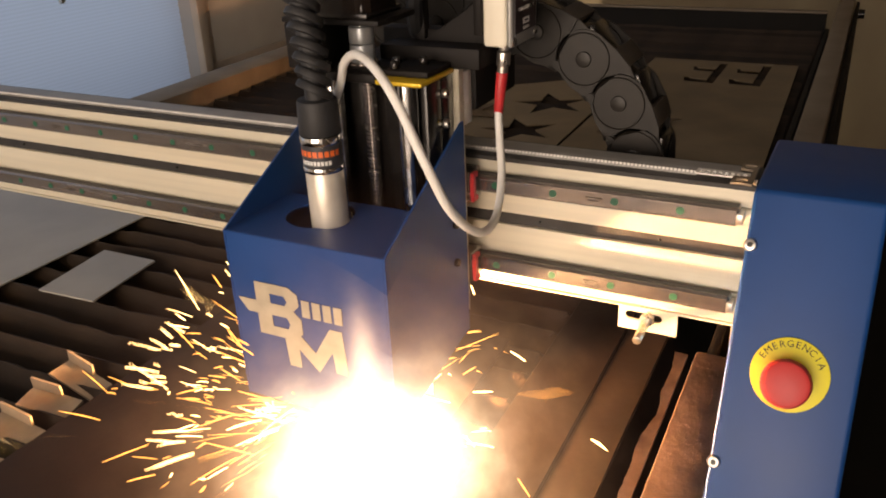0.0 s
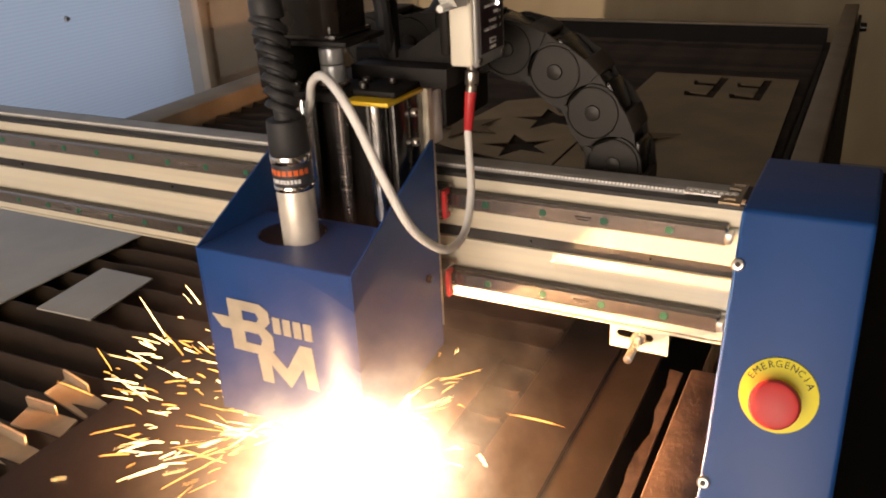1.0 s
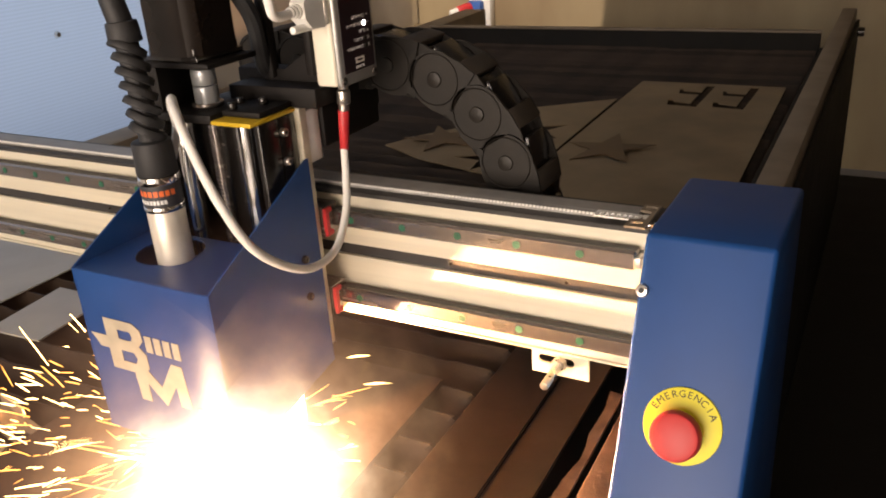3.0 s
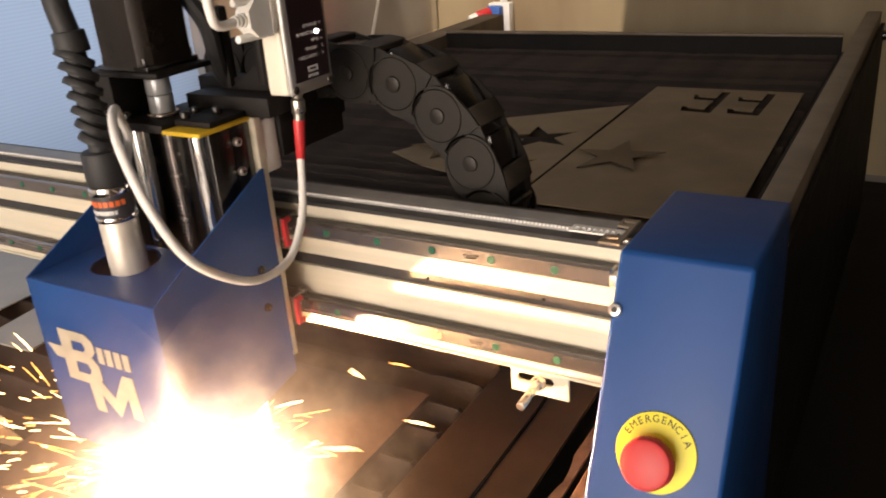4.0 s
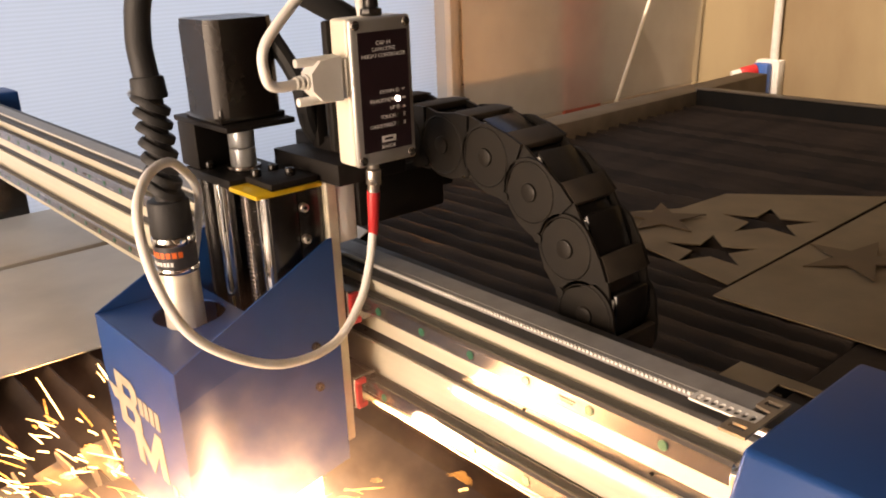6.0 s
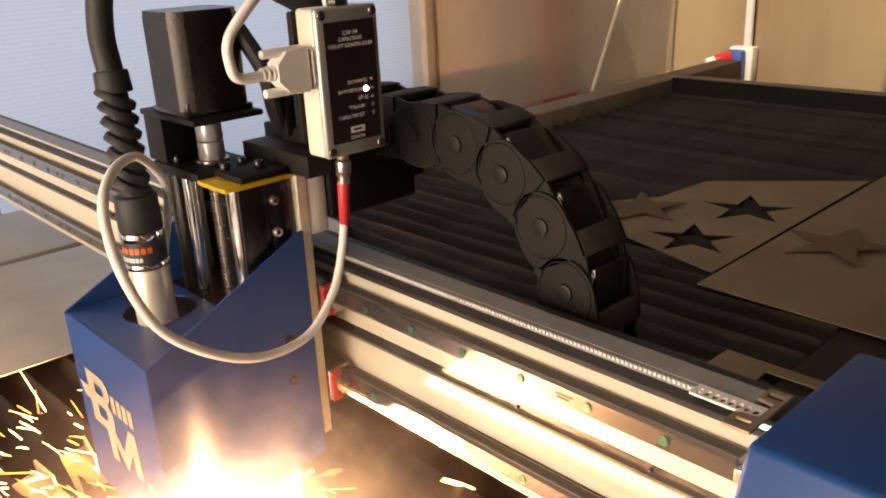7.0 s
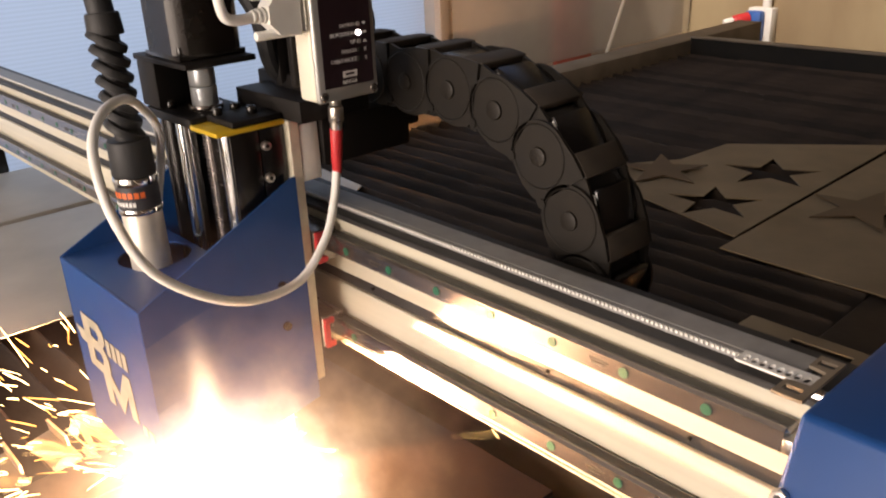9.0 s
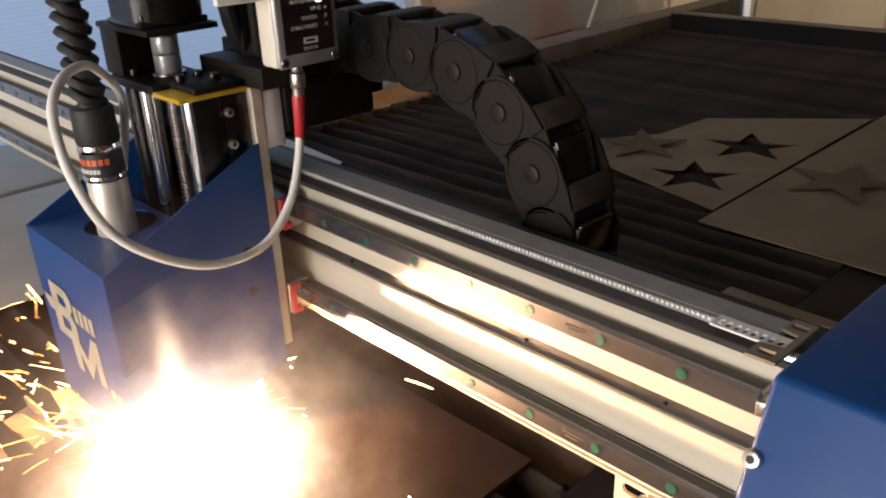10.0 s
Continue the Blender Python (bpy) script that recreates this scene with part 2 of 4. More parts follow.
def rod(p, q, r, r2=None, seg=20, bevel=0.0, bm=None):
    """A cylinder or cone from p to q."""
    p, q = Vector(p), Vector(q)
    b = bmesh.new()
    bmesh.ops.create_cone(b, cap_ends=True, segments=seg, radius1=r, radius2=r if r2 is None else r2, depth=(q - p).length)
    if bevel:
        rims = [e for e in b.edges if any(len(f.verts) > 4 for f in e.link_faces)]
        bmesh.ops.bevel(b, geom=rims, offset=bevel, segments=2, affect="EDGES", profile=0.5)
    turn = (q - p).to_track_quat("Z", "Y").to_matrix().to_4x4()
    bmesh.ops.transform(b, matrix=Matrix.Translation((p + q) / 2) @ turn, verts=b.verts)
    return merge(bm, b) if bm else b


def smooth_line(points, steps=8):
    """Points of a Catmull-Rom curve."""
    p = [Vector(a) for a in points]
    p = [2 * p[0] - p[1], *p, 2 * p[-1] - p[-2]]
    out = []
    for i in range(1, len(p) - 2):
        for k in range(steps):
            t = k / steps
            a, b, c, d = p[i - 1:i + 3]
            out.append(0.5 * (2 * b + (c - a) * t + (2 * a - 5 * b + 4 * c - d) * t * t + (3 * b - a - 3 * c + d) * t ** 3))
    out.append(p[-2])
    return out


def tube(points, r, seg=12, steps=8, bm=None, radii=None):
    line = smooth_line(points, steps) if steps else [Vector(a) for a in points]
    b = bm or bmesh.new()
    rings, up = [], None
    for i, c in enumerate(line):
        d = (line[min(i + 1, len(line) - 1)] - line[max(i - 1, 0)]).normalized()
        if up is None:
            up = d.orthogonal().normalized()
        up = (up - d * up.dot(d)).normalized()
        side = d.cross(up)
        rad = radii(i / (len(line) - 1)) if radii else r
        rings.append([b.verts.new(c + rad * (math.cos(a) * up + math.sin(a) * side)) for a in (2 * math.pi * k / seg for k in range(seg))])
    for u, v in zip(rings, rings[1:]):
        for k in range(seg):
            b.faces.new((u[k], u[(k + 1) % seg], v[(k + 1) % seg], v[k]))
    b.faces.new(rings[0][::-1])
    b.faces.new(rings[-1])
    return b


def plate(outline, holes, z0, z1, bm=None):
    """A flat plate with holes through it, from outlines in x and y."""
    b = bmesh.new()
    edges = []
    for ring in (outline, *holes):
        vs = [b.verts.new((x, y, z1)) for x, y in ring]
        edges += [b.edges.new((vs[i], vs[(i + 1) % len(vs)])) for i in range(len(vs))]
    bmesh.ops.triangle_fill(b, use_beauty=True, use_dissolve=False, edges=edges)
    if sum(f.normal.z for f in b.faces) < 0:
        bmesh.ops.reverse_faces(b, faces=b.faces)
    ext = bmesh.ops.extrude_face_region(b, geom=list(b.faces))
    for v in ext["geom"]:
        if isinstance(v, bmesh.types.BMVert):
            v.co.z = z0
    bmesh.ops.recalc_face_normals(b, faces=b.faces)
    return merge(bm, b) if bm else b


def turned(bm, m):
    bmesh.ops.transform(bm, matrix=m, verts=bm.verts)
    return bm


def star(x, y, r, turn, inner=0.42):
    return [(x + (r if k % 2 == 0 else r * inner) * math.cos(radians(turn + 36 * k)), y + (r if k % 2 == 0 else r * inner) * math.sin(radians(turn + 36 * k))) for k in range(10)]


def lettering(text, size, m, depth=0.0003, align="CENTER"):
    """The letters of a text as a bmesh, laid in the plane of the pose m."""
    cu = bpy.data.curves.new("t", "FONT")
    cu.body, cu.size, cu.align_x, cu.align_y, cu.extrude, cu.resolution_u = text, size, align, "CENTER", depth, 2
    ob = bpy.data.objects.new("t", cu)
    me = bpy.data.meshes.new_from_object(ob)
    b = bmesh.new()
    b.from_mesh(me)
    bpy.data.objects.remove(ob)
    bpy.data.curves.remove(cu)
    bpy.data.meshes.remove(me)
    return turned(b, m)


V_HEAD = -0.0208  # the cutting head's pace along the beam, metres a second
MOVING = []  # things that ride on the head

# ---- the room ----
def room():
    solid("floor", box(-2.6, 1.7, -3.7, 3.7, -0.1, 0), CONCRETE, "grey concrete workshop floor", "floor", kind="structure")
    # the opening is added, out of view, so sun brightens the north wall
    solid("ceiling", plate([(-2.6, -3.7), (1.7, -3.7), (1.7, 3.7), (-2.6, 3.7)], [[(-2.15, 0.95), (-0.85, 0.95), (-0.85, 2.25), (-2.15, 2.25)]], 3.2, 3.3), CEIL, "plain grey workshop ceiling with an opening added to light the north wall", "ceiling", kind="structure")
    solid("wall_north", box(-2.6, 1.7, 3.42, 3.6, 0, 3.2), WALLB, "stained beige plastered wall", "wall", kind="structure")
    solid("wall_east", box(0.95, 1.1, -1.6, 3.42, 0, 3.2), WALLD, "workshop wall darkened in its colour to look unlit", "wall", kind="structure")
    south = box(-2.6, -1.5, -3.7, -3.5, 0, 3.2)
    box(0.9, 1.5, -3.7, -3.5, 0, 3.2, bm=south)
    box(-1.5, 0.9, -3.7, -3.5, 2.5, 3.2, bm=south)
    solid("wall_south", south, WALLB, "beige wall with an open workshop door", "wall", kind="structure")
    west = box(-2.4, -2.2, -3.5, 3.42, 0, 0.5)
    box(-2.4, -2.2, -3.5, 3.42, 2.6, 3.2, bm=west)
    box(-2.4, -2.2, -3.5, -1.1, 0.5, 2.6, bm=west)
    box(-2.4, -2.2, 1.76, 3.42, 0.5, 2.6, bm=west)
    # sheet added to darken the floor, its black standing in for shade
    solid("rubber_mat", box(0.02, 0.95, -1.6, 3.3, 0, 0.008), TANK, "dark sheet added over the floor beside the cutting table", "mat")
    box(0.95, 1.7, -3.5, -1.6, 0, 3.2, bm=west)
    wall = solid("wall_west", west, PLINTH, "grey wall with a translucent polycarbonate window", "wall", kind="structure")
    # ribbed translucent sheet
    b = bmesh.new()
    n, y0, y1 = 150, -1.1, 1.76
    rows = []
    for k in range(n + 1):
        z = 0.5 + 2.1 * k / n
        x = -2.262 + 0.0035 * (k % 2)
        rows.append([b.verts.new((x, y, z)) for y in (y0, y1)])
    for u, v in zip(rows, rows[1:]):
        b.faces.new((u[0], u[1], v[1], v[0]))
    part("window_pane", b, POLY, wall, "ribbed translucent polycarbonate sheet").visible_shadow = False
    for y, z in ((1.24, 0.93), (0.55, 0.93), (1.24, 1.5), (0.2, 1.2), (-0.4, 0.9)):
        part("screw", rod((-2.262, y, z), (-2.249, y, z), 0.011, 0.008, 10), NICKEL, wall)
    # ribbed brown cladding beyond the window
    for k in range(22):
        z = 0.52 + k * 0.094
        part("cladding_board", box(-2.2, -2.188, 1.80, 3.42, z, z + 0.093, 0.002, 1), BROWN, wall)
    b = bmesh.new()
    rows = []
    for k in range(121):
        z = 0.62 + 1.98 * k / 120
        rows.append([b.verts.new((-2.150 + 0.003 * (k % 2), y, z)) for y in (1.80, 3.415)])
    for u, v in zip(rows, rows[1:]):
        b.faces.new((u[0], u[1], v[1], v[0]))
    part("clear_sheet", b, VEIL, wall, "hazy clear corrugated plastic sheet").visible_shadow = False
    part("upright", box(-2.2, -2.165, 1.755, 1.80, 0.5, 2.6, 0.004), BROWN, wall)
    part("red_board", box(-2.188, -2.165, 2.42, 2.66, 0.3, 2.6, 0.004), WINE, wall, "dull red upright board")
    part("ledge", box(-2.188, -2.15, 1.8, 3.42, 1.12, 1.15, 0.004), BROWN, wall)


def wall_socket():
    s = thing("wall_socket", (-1.750, 3.42, 0.72), "blue industrial wall socket with a red plug", "socket")
    part("back_box", box(-1.810, -1.690, 3.36, 3.42, 0.57, 0.76, 0.008), WHITE, s, "white back box")
    part("cover", box(-1.800, -1.720, 3.31, 3.36, 0.585, 0.75, 0.012), TAPE, s, "blue cover")
    part("plug", rod((-1.780, 3.32, 0.715), (-1.825, 3.26, 0.705), 0.032, 0.027, 18, 0.006), RED, s, "red plug")
    part("collar", rod((-1.825, 3.26, 0.705), (-1.850, 3.225, 0.70), 0.022, 0.018, 16, 0.004), WHITE, s)
    part("conduit", rod((-1.730, 3.385, 0.76), (-1.730, 3.385, 3.2), 0.02, None, 14), WHITE, s, "white conduit pipe")
    solid("hanging_cord", tube([(-2.1, 3.415, 2.06), (-2.1, 3.12, 1.46), (-2.1, 2.866, 0.973), (-2.1, 2.685, 0.62)], 0.008, 8), CREAM, "thin cream cord hanging beside the wall", "cord")


# ---- the cutting table ----
SLAT_TOP = 0.746


def table():
    t = thing("cutting_table", (-0.7, 0.75, 0), "long dark steel plasma cutting table with slats", "table")
    part("tank", box(-1.41, 0.005, -0.95, 2.30, 0.46, 0.64, 0.004), TANK, t, "sooty black tank")
    for x0, x1, name in ((-1.416, -1.404, "side_panel"), (0.0, 0.012, "side_panel")):
        part(name, box(x0, x1, -0.95, 2.30, 0.40, 0.748, 0.002), TANK, t)
    for x0, x1, z, tilt in ((-0.180, -0.105, 0.742, 3), (-0.103, -0.052, 0.740, -3)):
        b = turned(box(-(x1 - x0) / 2, (x1 - x0) / 2, -1.6, 0.38, -0.004, 0, 0.0012, 1), pose((x0 + x1) / 2, 0.65, z, 0, tilt, 0))
        part("side_ledge", b, LEDGE, t, "dark brown ledge plate")
    part("end_panel", box(-1.404, 0.0, 2.288, 2.298, 0.40, 0.797, 0.002), TANK, t)
    part("end_trim", box(-1.404, 0.0, 2.278, 2.308, 0.797, 0.804, 0.002), RAILTAN, t)
    part("end_panel", box(-1.404, 0.0, -0.95, -0.94, 0.40, 0.748, 0.002), TANK, t)
    part("right_rail", box(0.023, 0.072, 0.17, 2.86, 0.70, 0.79, 0.003), RAILTAN, t, "dusty tan rail of square tube")
    part("right_rail_front", box(-0.012, 0.068, -0.95, 0.17, 0.66, 0.750, 0.003), RUST, t, "rusty steel rail")
    rng = random.Random(12)
    edge = [(-0.033 + 0.008 * noise.noise((k * 0.11, 0, 4)) + rng.uniform(-0.0008, 0.0008), -0.95 + 0.0075 * k) for k in range(150)]
    part("rust_lip", plate([(-0.0205, -0.95)] + [(-0.0205, 0.165)] + edge[::-1], [], 0.741, 0.7445), RUST, t, "flaking rusty lip")
    part("left_rail", box(-1.50, -1.402, 0.66, 2.80, 0.69, 0.79, 0.003), RAILTAN, t, "dusty tan rail of square tube")
    part("side_shelf", box(-1.84, -1.492, -0.95, 0.66, 0.715, 0.749, 0.003), SHEET_GREY, t, "pale grey steel side shelf")
    # black box added under the gap so that it reads as shaded
    part("gap_channel", box(-1.50, -1.425, -0.95, 0.66, 0.62, 0.70, 0.003), TANK, t)
    part("rail_bolt", rod((0.086, 2.80, 0.715), (0.108, 2.80, 0.715), 0.018, 0.016, 14), BLACK, t)
    part("skirt", box(0.0745, 0.086, -0.95, 2.86, 0.05, 0.75, 0.002), TANK, t)
    for x in (-1.47, 0.04):
        for y in (-0.85, 0.9, 2.3):
            part("leg", box(x - 0.04, x + 0.04, y - 0.04, y + 0.04, 0, 0.66, 0.004), TANK, t)
    t.rotation_euler.z = radians(1.0)
    # slats, leaning a little, with burnt and nicked top edges
    rng = random.Random(4)
    meshes = []
    for k in range(10):  # five short ones beside the ledge, five that span the table
        b = bmesh.new()
        n, span = (70, 1.215) if k < 5 else (80, 1.392)
        front, back = [], []
        for i in range(n + 1):
            x = -1.40 + span * i / n
            nick = -0.006 * max(0, noise.noise((x * 9, k * 3.7, 0))) - (0.003 if rng.random() < 0.08 else 0)
            bow = 0.004 * noise.noise((x * 2.2, k * 5.1, 2))
            low, top = (x, -0.046 + bow, -0.070), (x, bow, nick)
            front.append((b.verts.new(low), b.verts.new(top)))
            back.append((b.verts.new((x, low[1] + 0.003, low[2])), b.verts.new((x, top[1] + 0.003, top[2] - 0.001))))
        for i in range(n):
            f0, f1, k0, k1 = front[i], front[i + 1], back[i], back[i + 1]
            b.faces.new((f0[0], f1[0], f1[1], f0[1]))
            b.faces.new((k0[1], k1[1], k1[0], k0[0]))
            b.faces.new((f0[1], f1[1], k1[1], k0[1]))
        meshes.append(mesh_of(b, SLATM))
    y, k, tab = -0.93, 0, None
    while y < 2.27:
        ob = new("slat", meshes[k % 5 + (5 if y > 1.04 else 0)])
        ob.parent = t
        ob.location = Vector((0, y, SLAT_TOP)) - ORIGIN[t]
        ob.rotation_euler = (rng.uniform(-0.12, 0.12), 0, rng.uniform(-0.003, 0.003))
        if -0.45 < y < 0.3:
            if tab is None:
                b = box(-0.0, 0.026, -0.003, 0.020, -0.001, 0.0015)
                box(0.0, 0.0015, -0.003, 0.020, -0.012, 0, bm=b)
                tab = mesh_of(b, TANK)
            o = new("slat_tab", tab)
            o.parent = ob
            o.location = (-0.186, 0.0, -0.002)
            o.scale = (0.65, 0.6, 0.6)
            o.rotation_euler = (rng.uniform(-0.5, -0.25), rng.uniform(0.45, 0.8), rng.uniform(-0.2, 0.2))
        y += 0.054 + rng.uniform(-0.002, 0.002)
        k += 1
    return t


def sheets():
    z = 0.747
    f = []
    for x in (-0.227, -0.113):  # letter-shaped cut-outs at the far end
        f.append([(x + dx, y - 0.058) for dx, y in ((0, 1.775), (-0.022, 1.775), (-0.022, 1.70), (-0.07, 1.705), (-0.075, 1.725), (-0.085, 1.725), (-0.075, 1.672), (-0.022, 1.668), (-0.022, 1.575), (-0.065, 1.585), (-0.072, 1.60), (-0.085, 1.60), (-0.075, 1.548), (0, 1.54))])
    solid("steel_sheet", plate([(-0.436, 1.739), (-0.419, 0.764), (-0.018, 0.755), (-0.049, 1.738)], f, z, z + 0.0025), SHEET, "tan steel sheet with cut-outs lying on the slats", "steel sheet")
    holes = [star(-0.548, 1.176, 0.100, 115, 0.38), star(-0.540, 0.950, 0.091, 119, 0.38)]
    solid("steel_sheet", plate([(-0.442, 1.52), (-0.722, 1.306), (-0.734, 1.14), (-0.79, 1.06), (-0.83, 0.97), (-0.70, 0.90), (-0.664, 0.888), (-0.426, 0.822)], holes, z, z + 0.0025), SHEET, "tan steel sheet with two star-shaped holes", "steel sheet")
    b = turned(plate(star(0, 0, 0.103, 21, 0.38), [], 0, 0.002), pose(-0.320, 1.068, z + 0.0075, 2.2, -1.6))
    solid("steel_star", b, STARM, "loose cut steel star resting on a sheet", "star", "cut stars")
    b = turned(plate(star(0, 0, 0.095, 54, 0.38), [], 0, 0.002), pose(-0.712, 1.04, z + 0.0075, 2.0, 1.6))
    solid("steel_star", b, STARM, "loose cut steel star resting on a sheet", "star", "cut stars")
    solid("steel_offcut", plate([(-0.264, 0.585), (-0.267, 0.42), (-0.06, 0.42), (-0.062, 0.583)], [[(-0.196, 0.561), (-0.192, 0.47), (-0.115, 0.47), (-0.118, 0.563)]], z, z + 0.0025), SHEET, "small tan steel offcut with a square hole", "offcut")
    solid("steel_sheet", plate([(-0.98, -0.75), (-0.961, 0.505), (-1.09, 0.525), (-1.12, 0.575), (-1.385, 0.60), (-1.45, 0.58), (-1.45, -0.75)], [], z, z + 0.0025), SHEET_GREY, "large pale grey steel sheet on the slats", "steel sheet")
    solid("steel_offcut", plate([(-0.902, -0.016), (-0.919, 0.124), (-0.812, 0.125), (-0.797, -0.011)], [], z, z + 0.0025), SHEET_GREY, "small pale grey square steel offcut", "offcut")
    solid("work_sheet", plate([(-0.60, 0.11), (-0.60, -0.36), (-0.20, -0.33), (-0.215, 0.115)], [], z, z + 0.006), WORK, "dark brown steel sheet being cut", "steel sheet")
    rng = random.Random(9)
    for x, y, a in ((-0.652, -0.208, 8), (-0.658, -0.158, -5), (-0.638, -0.262, 3), (-0.64, -0.318, 10)):
        w = rng.uniform(0.030, 0.038)
        b = box(-w, w, -0.016, 0.016, 0, 0.003)
        box(-w, w * 0.2, 0.013, 0.016, 0, 0.018, bm=b)
        turned(b, pose(x, y, z - 0.004, rng.uniform(5, 14), rng.uniform(6, 16), a))
        solid("steel_scrap", b, SCRAP, "small bent scrap of steel on the slats", "scrap", "scraps")


# ---- the gantry ----
def gantry():
    g = thing("gantry", (-0.7, 0.04, 0.888), "aluminium gantry beam with two linear rails", "gantry")
    x0, x1 = -1.82, 0.062
    y0, y1 = 0.016, 0.068
    b = box(x0, x1, y0 + 0.004, y1, 0.889, 1.021, 0.001, 1)
    part("beam_core", b, ALU_DARK, g)
    for z0, z1 in ((1.004, 1.0215), (0.966, 1.003), (0.9205, 0.953), (0.888, 0.919)):
        part("beam_face", box(x0, x1, y0, y0 + 0.006, z0, z1, 0.0008, 1), ALU, g)
    part("beam_foot", box(x0, x1, y0 - 0.001, y0 + 0.03, 0.8845, 0.8875, 0.0008, 1), ALU, g)
    part("top_channel", box(x0, x1, 0.011, 0.064, 1.0215, 1.0265, 0.0008, 1), ALU_DARK, g, "dark grey channel")
    for z in (1.0, 0.913):
        r = box(x0 + 0.02, x1 - 0.012, 0.0, 0.0155, z - 0.0088, z + 0.0088, 0.0022, 1)
        rail = part("linear_rail", r, STEEL, g, "polished steel linear rail")
        part("rail_groove", box(x0 + 0.02, x1 - 0.013, 0.004, 0.012, z + 0.0086, z + 0.0093), ALU_DARK, rail)
        me = None
        for k in range(30):
            x = -0.06 * k
            if me is None:
                o = part("bolt_plug", rod((x, 0.002, z), (x, -0.0007, z), 0.0037, None, 14), GREEN, rail, "green plastic plug")
                me = o
            else:
                o = new("bolt_plug", me.data)
                o.parent = rail
                o.location = (x, 0, 0)
        for k in range(7):
            x = -0.088 - 0.24 * k
            b = box(x, x + 0.016, -0.0004, 0.0003, z + 0.0006, z + 0.0018)
            box(x + 0.002, x + 0.013, -0.0004, 0.0003, z - 0.0022, z - 0.0010, bm=b)
            part("printed_bar", b, DUST, rail)
    belt = part("drive_belt", box(x0 + 0.03, 0.043, 0.0268, 0.048, 1.0265, 1.0315, 0.0008, 1), RUBBERG, g, "grey toothed drive belt")
    part("belt_edge", box(x0 + 0.03, 0.007, 0.0228, 0.0266, 1.0265, 1.0313), RUBBERG, belt)
    t = bmesh.new()
    k = 0
    while x0 + 0.04 + 0.0036 * k < 0.010:
        x = x0 + 0.04 + 0.0036 * k
        box(x, x + 0.0020, 0.0210, 0.0229, 1.0293, 1.0313, bm=t)
        k += 1
    ob = part("belt_teeth", t, CABLEW, belt)
    tagged(ob, kind="stuff")
    holes = [[(0.0125 + 0.0052 * k + 0.0020 * math.cos(a), 0.0180 + 0.0036 * math.sin(a)) for a in (math.pi * j / 4 for j in range(8))] for k in range(8)]
    part("belt_clamp", plate([(0.008, 0.0125), (0.053, 0.0125), (0.053, 0.026), (0.008, 0.026)], holes, 1.0316, 1.0330), CABLEW, g, "perforated belt clamp")
    b = plate([(0.041, -0.008), (0.0585, -0.008), (0.0585, 0.045), (0.044, 0.045), (0.044, 0.030), (0.0545, 0.028), (0.0545, 0.010), (0.041, 0.008)], [[(0.044, -0.003), (0.054, -0.003), (0.054, 0.003), (0.044, 0.003)], [(0.0465, 0.034), (0.056, 0.034), (0.056, 0.040), (0.0465, 0.040)]], 1.0335, 1.0355)
    part("clamp_bracket", b, RAILTAN, g)
    part("clamp_bolt", rod((0.05, 0.017, 1.027), (0.0605, 0.017, 1.027), 0.004, None, 8), CHROME, g)
    for x in (-0.14, -0.02, -0.35, -0.62, -0.9):
        part("slot_nut", rod((x, 0.0165, 0.9595), (x, 0.0215, 0.9595), 0.0014, None, 8), INK, g)
    for z in (1.0, 0.913):
        part("rail_stop", box(x1 - 0.014, x1 - 0.008, -0.002, 0.012, z - 0.006, z + 0.004, 0.001), NICKEL, g)
    # slotted bracket and bolt under the beam
    sl = [(-0.045 + 0.0045 * math.cos(a) + (0.028 if math.cos(a) > 0 else 0), 0.0045 * math.sin(a)) for a in (2 * math.pi * j / 16 + 0.01 for j in range(16))]
    b = turned(plate([(-0.056, -0.016), (0.002, -0.016), (0.002, 0.014), (-0.056, 0.014)], [sl], -0.003, 0), pose(0, 0.020, 0.874, 90))
    part("slotted_bracket", b, ALU, g)
    b = rod((-0.026, 0.022, 0.874), (-0.026, -0.024, 0.872), 0.0042, None, 14, 0.0008)
    part("bracket_bolt", b, NICKEL, g, "steel bolt")
    part("nut", rod((-0.026, 0.018, 0.874), (-0.026, 0.012, 0.874), 0.0075, None, 6), NICKEL, g)
    return g


def console(at_x, prof, label, width):
    """A blue end housing with a sloping front."""
    c = thing("gantry_housing", (at_x, 0.06, 0.5), label, "housing", "gantry end housings")
    b = bmesh.new()
    for x in (at_x, at_x + width):
        vs = [b.verts.new((x, y, z)) for y, z in prof]
        b.faces.new(vs)
    b.verts.ensure_lookup_table()
    n = len(prof)
    for i in range(n):
        b.faces.new((b.verts[i], b.verts[(i + 1) % n], b.verts[n + (i + 1) % n], b.verts[n + i]))
    bmesh.ops.recalc_face_normals(b, faces=b.faces)
    bmesh.ops.bevel(b, geom=list(b.edges), offset=0.004, segments=3, affect="EDGES", profile=0.5)
    part("housing_shell", b, BLUE, c)
    part("foot", box(at_x + 0.004, at_x + (width - 0.01 if prof[2][1] < 0.6 else 0.030), prof[2][0] - 0.09 if prof[2][1] > 0.6 else -0.2, 0.12, 0.0, prof[2][1], 0.003), BLACK, c)
    return c


SLOPE = math.degrees(math.atan2(0.211, 0.46))


def on_front(x, z, lift=0.0):
    """A pose on the sloping front of the housing: its x to the right, its y up the slope, its z outwards."""
    y = -0.017 - (1.035 - z) * 0.211 / 0.46
    return pose(x, y, z, 90 - SLOPE, 0, 0) @ pose(0, 0, lift)


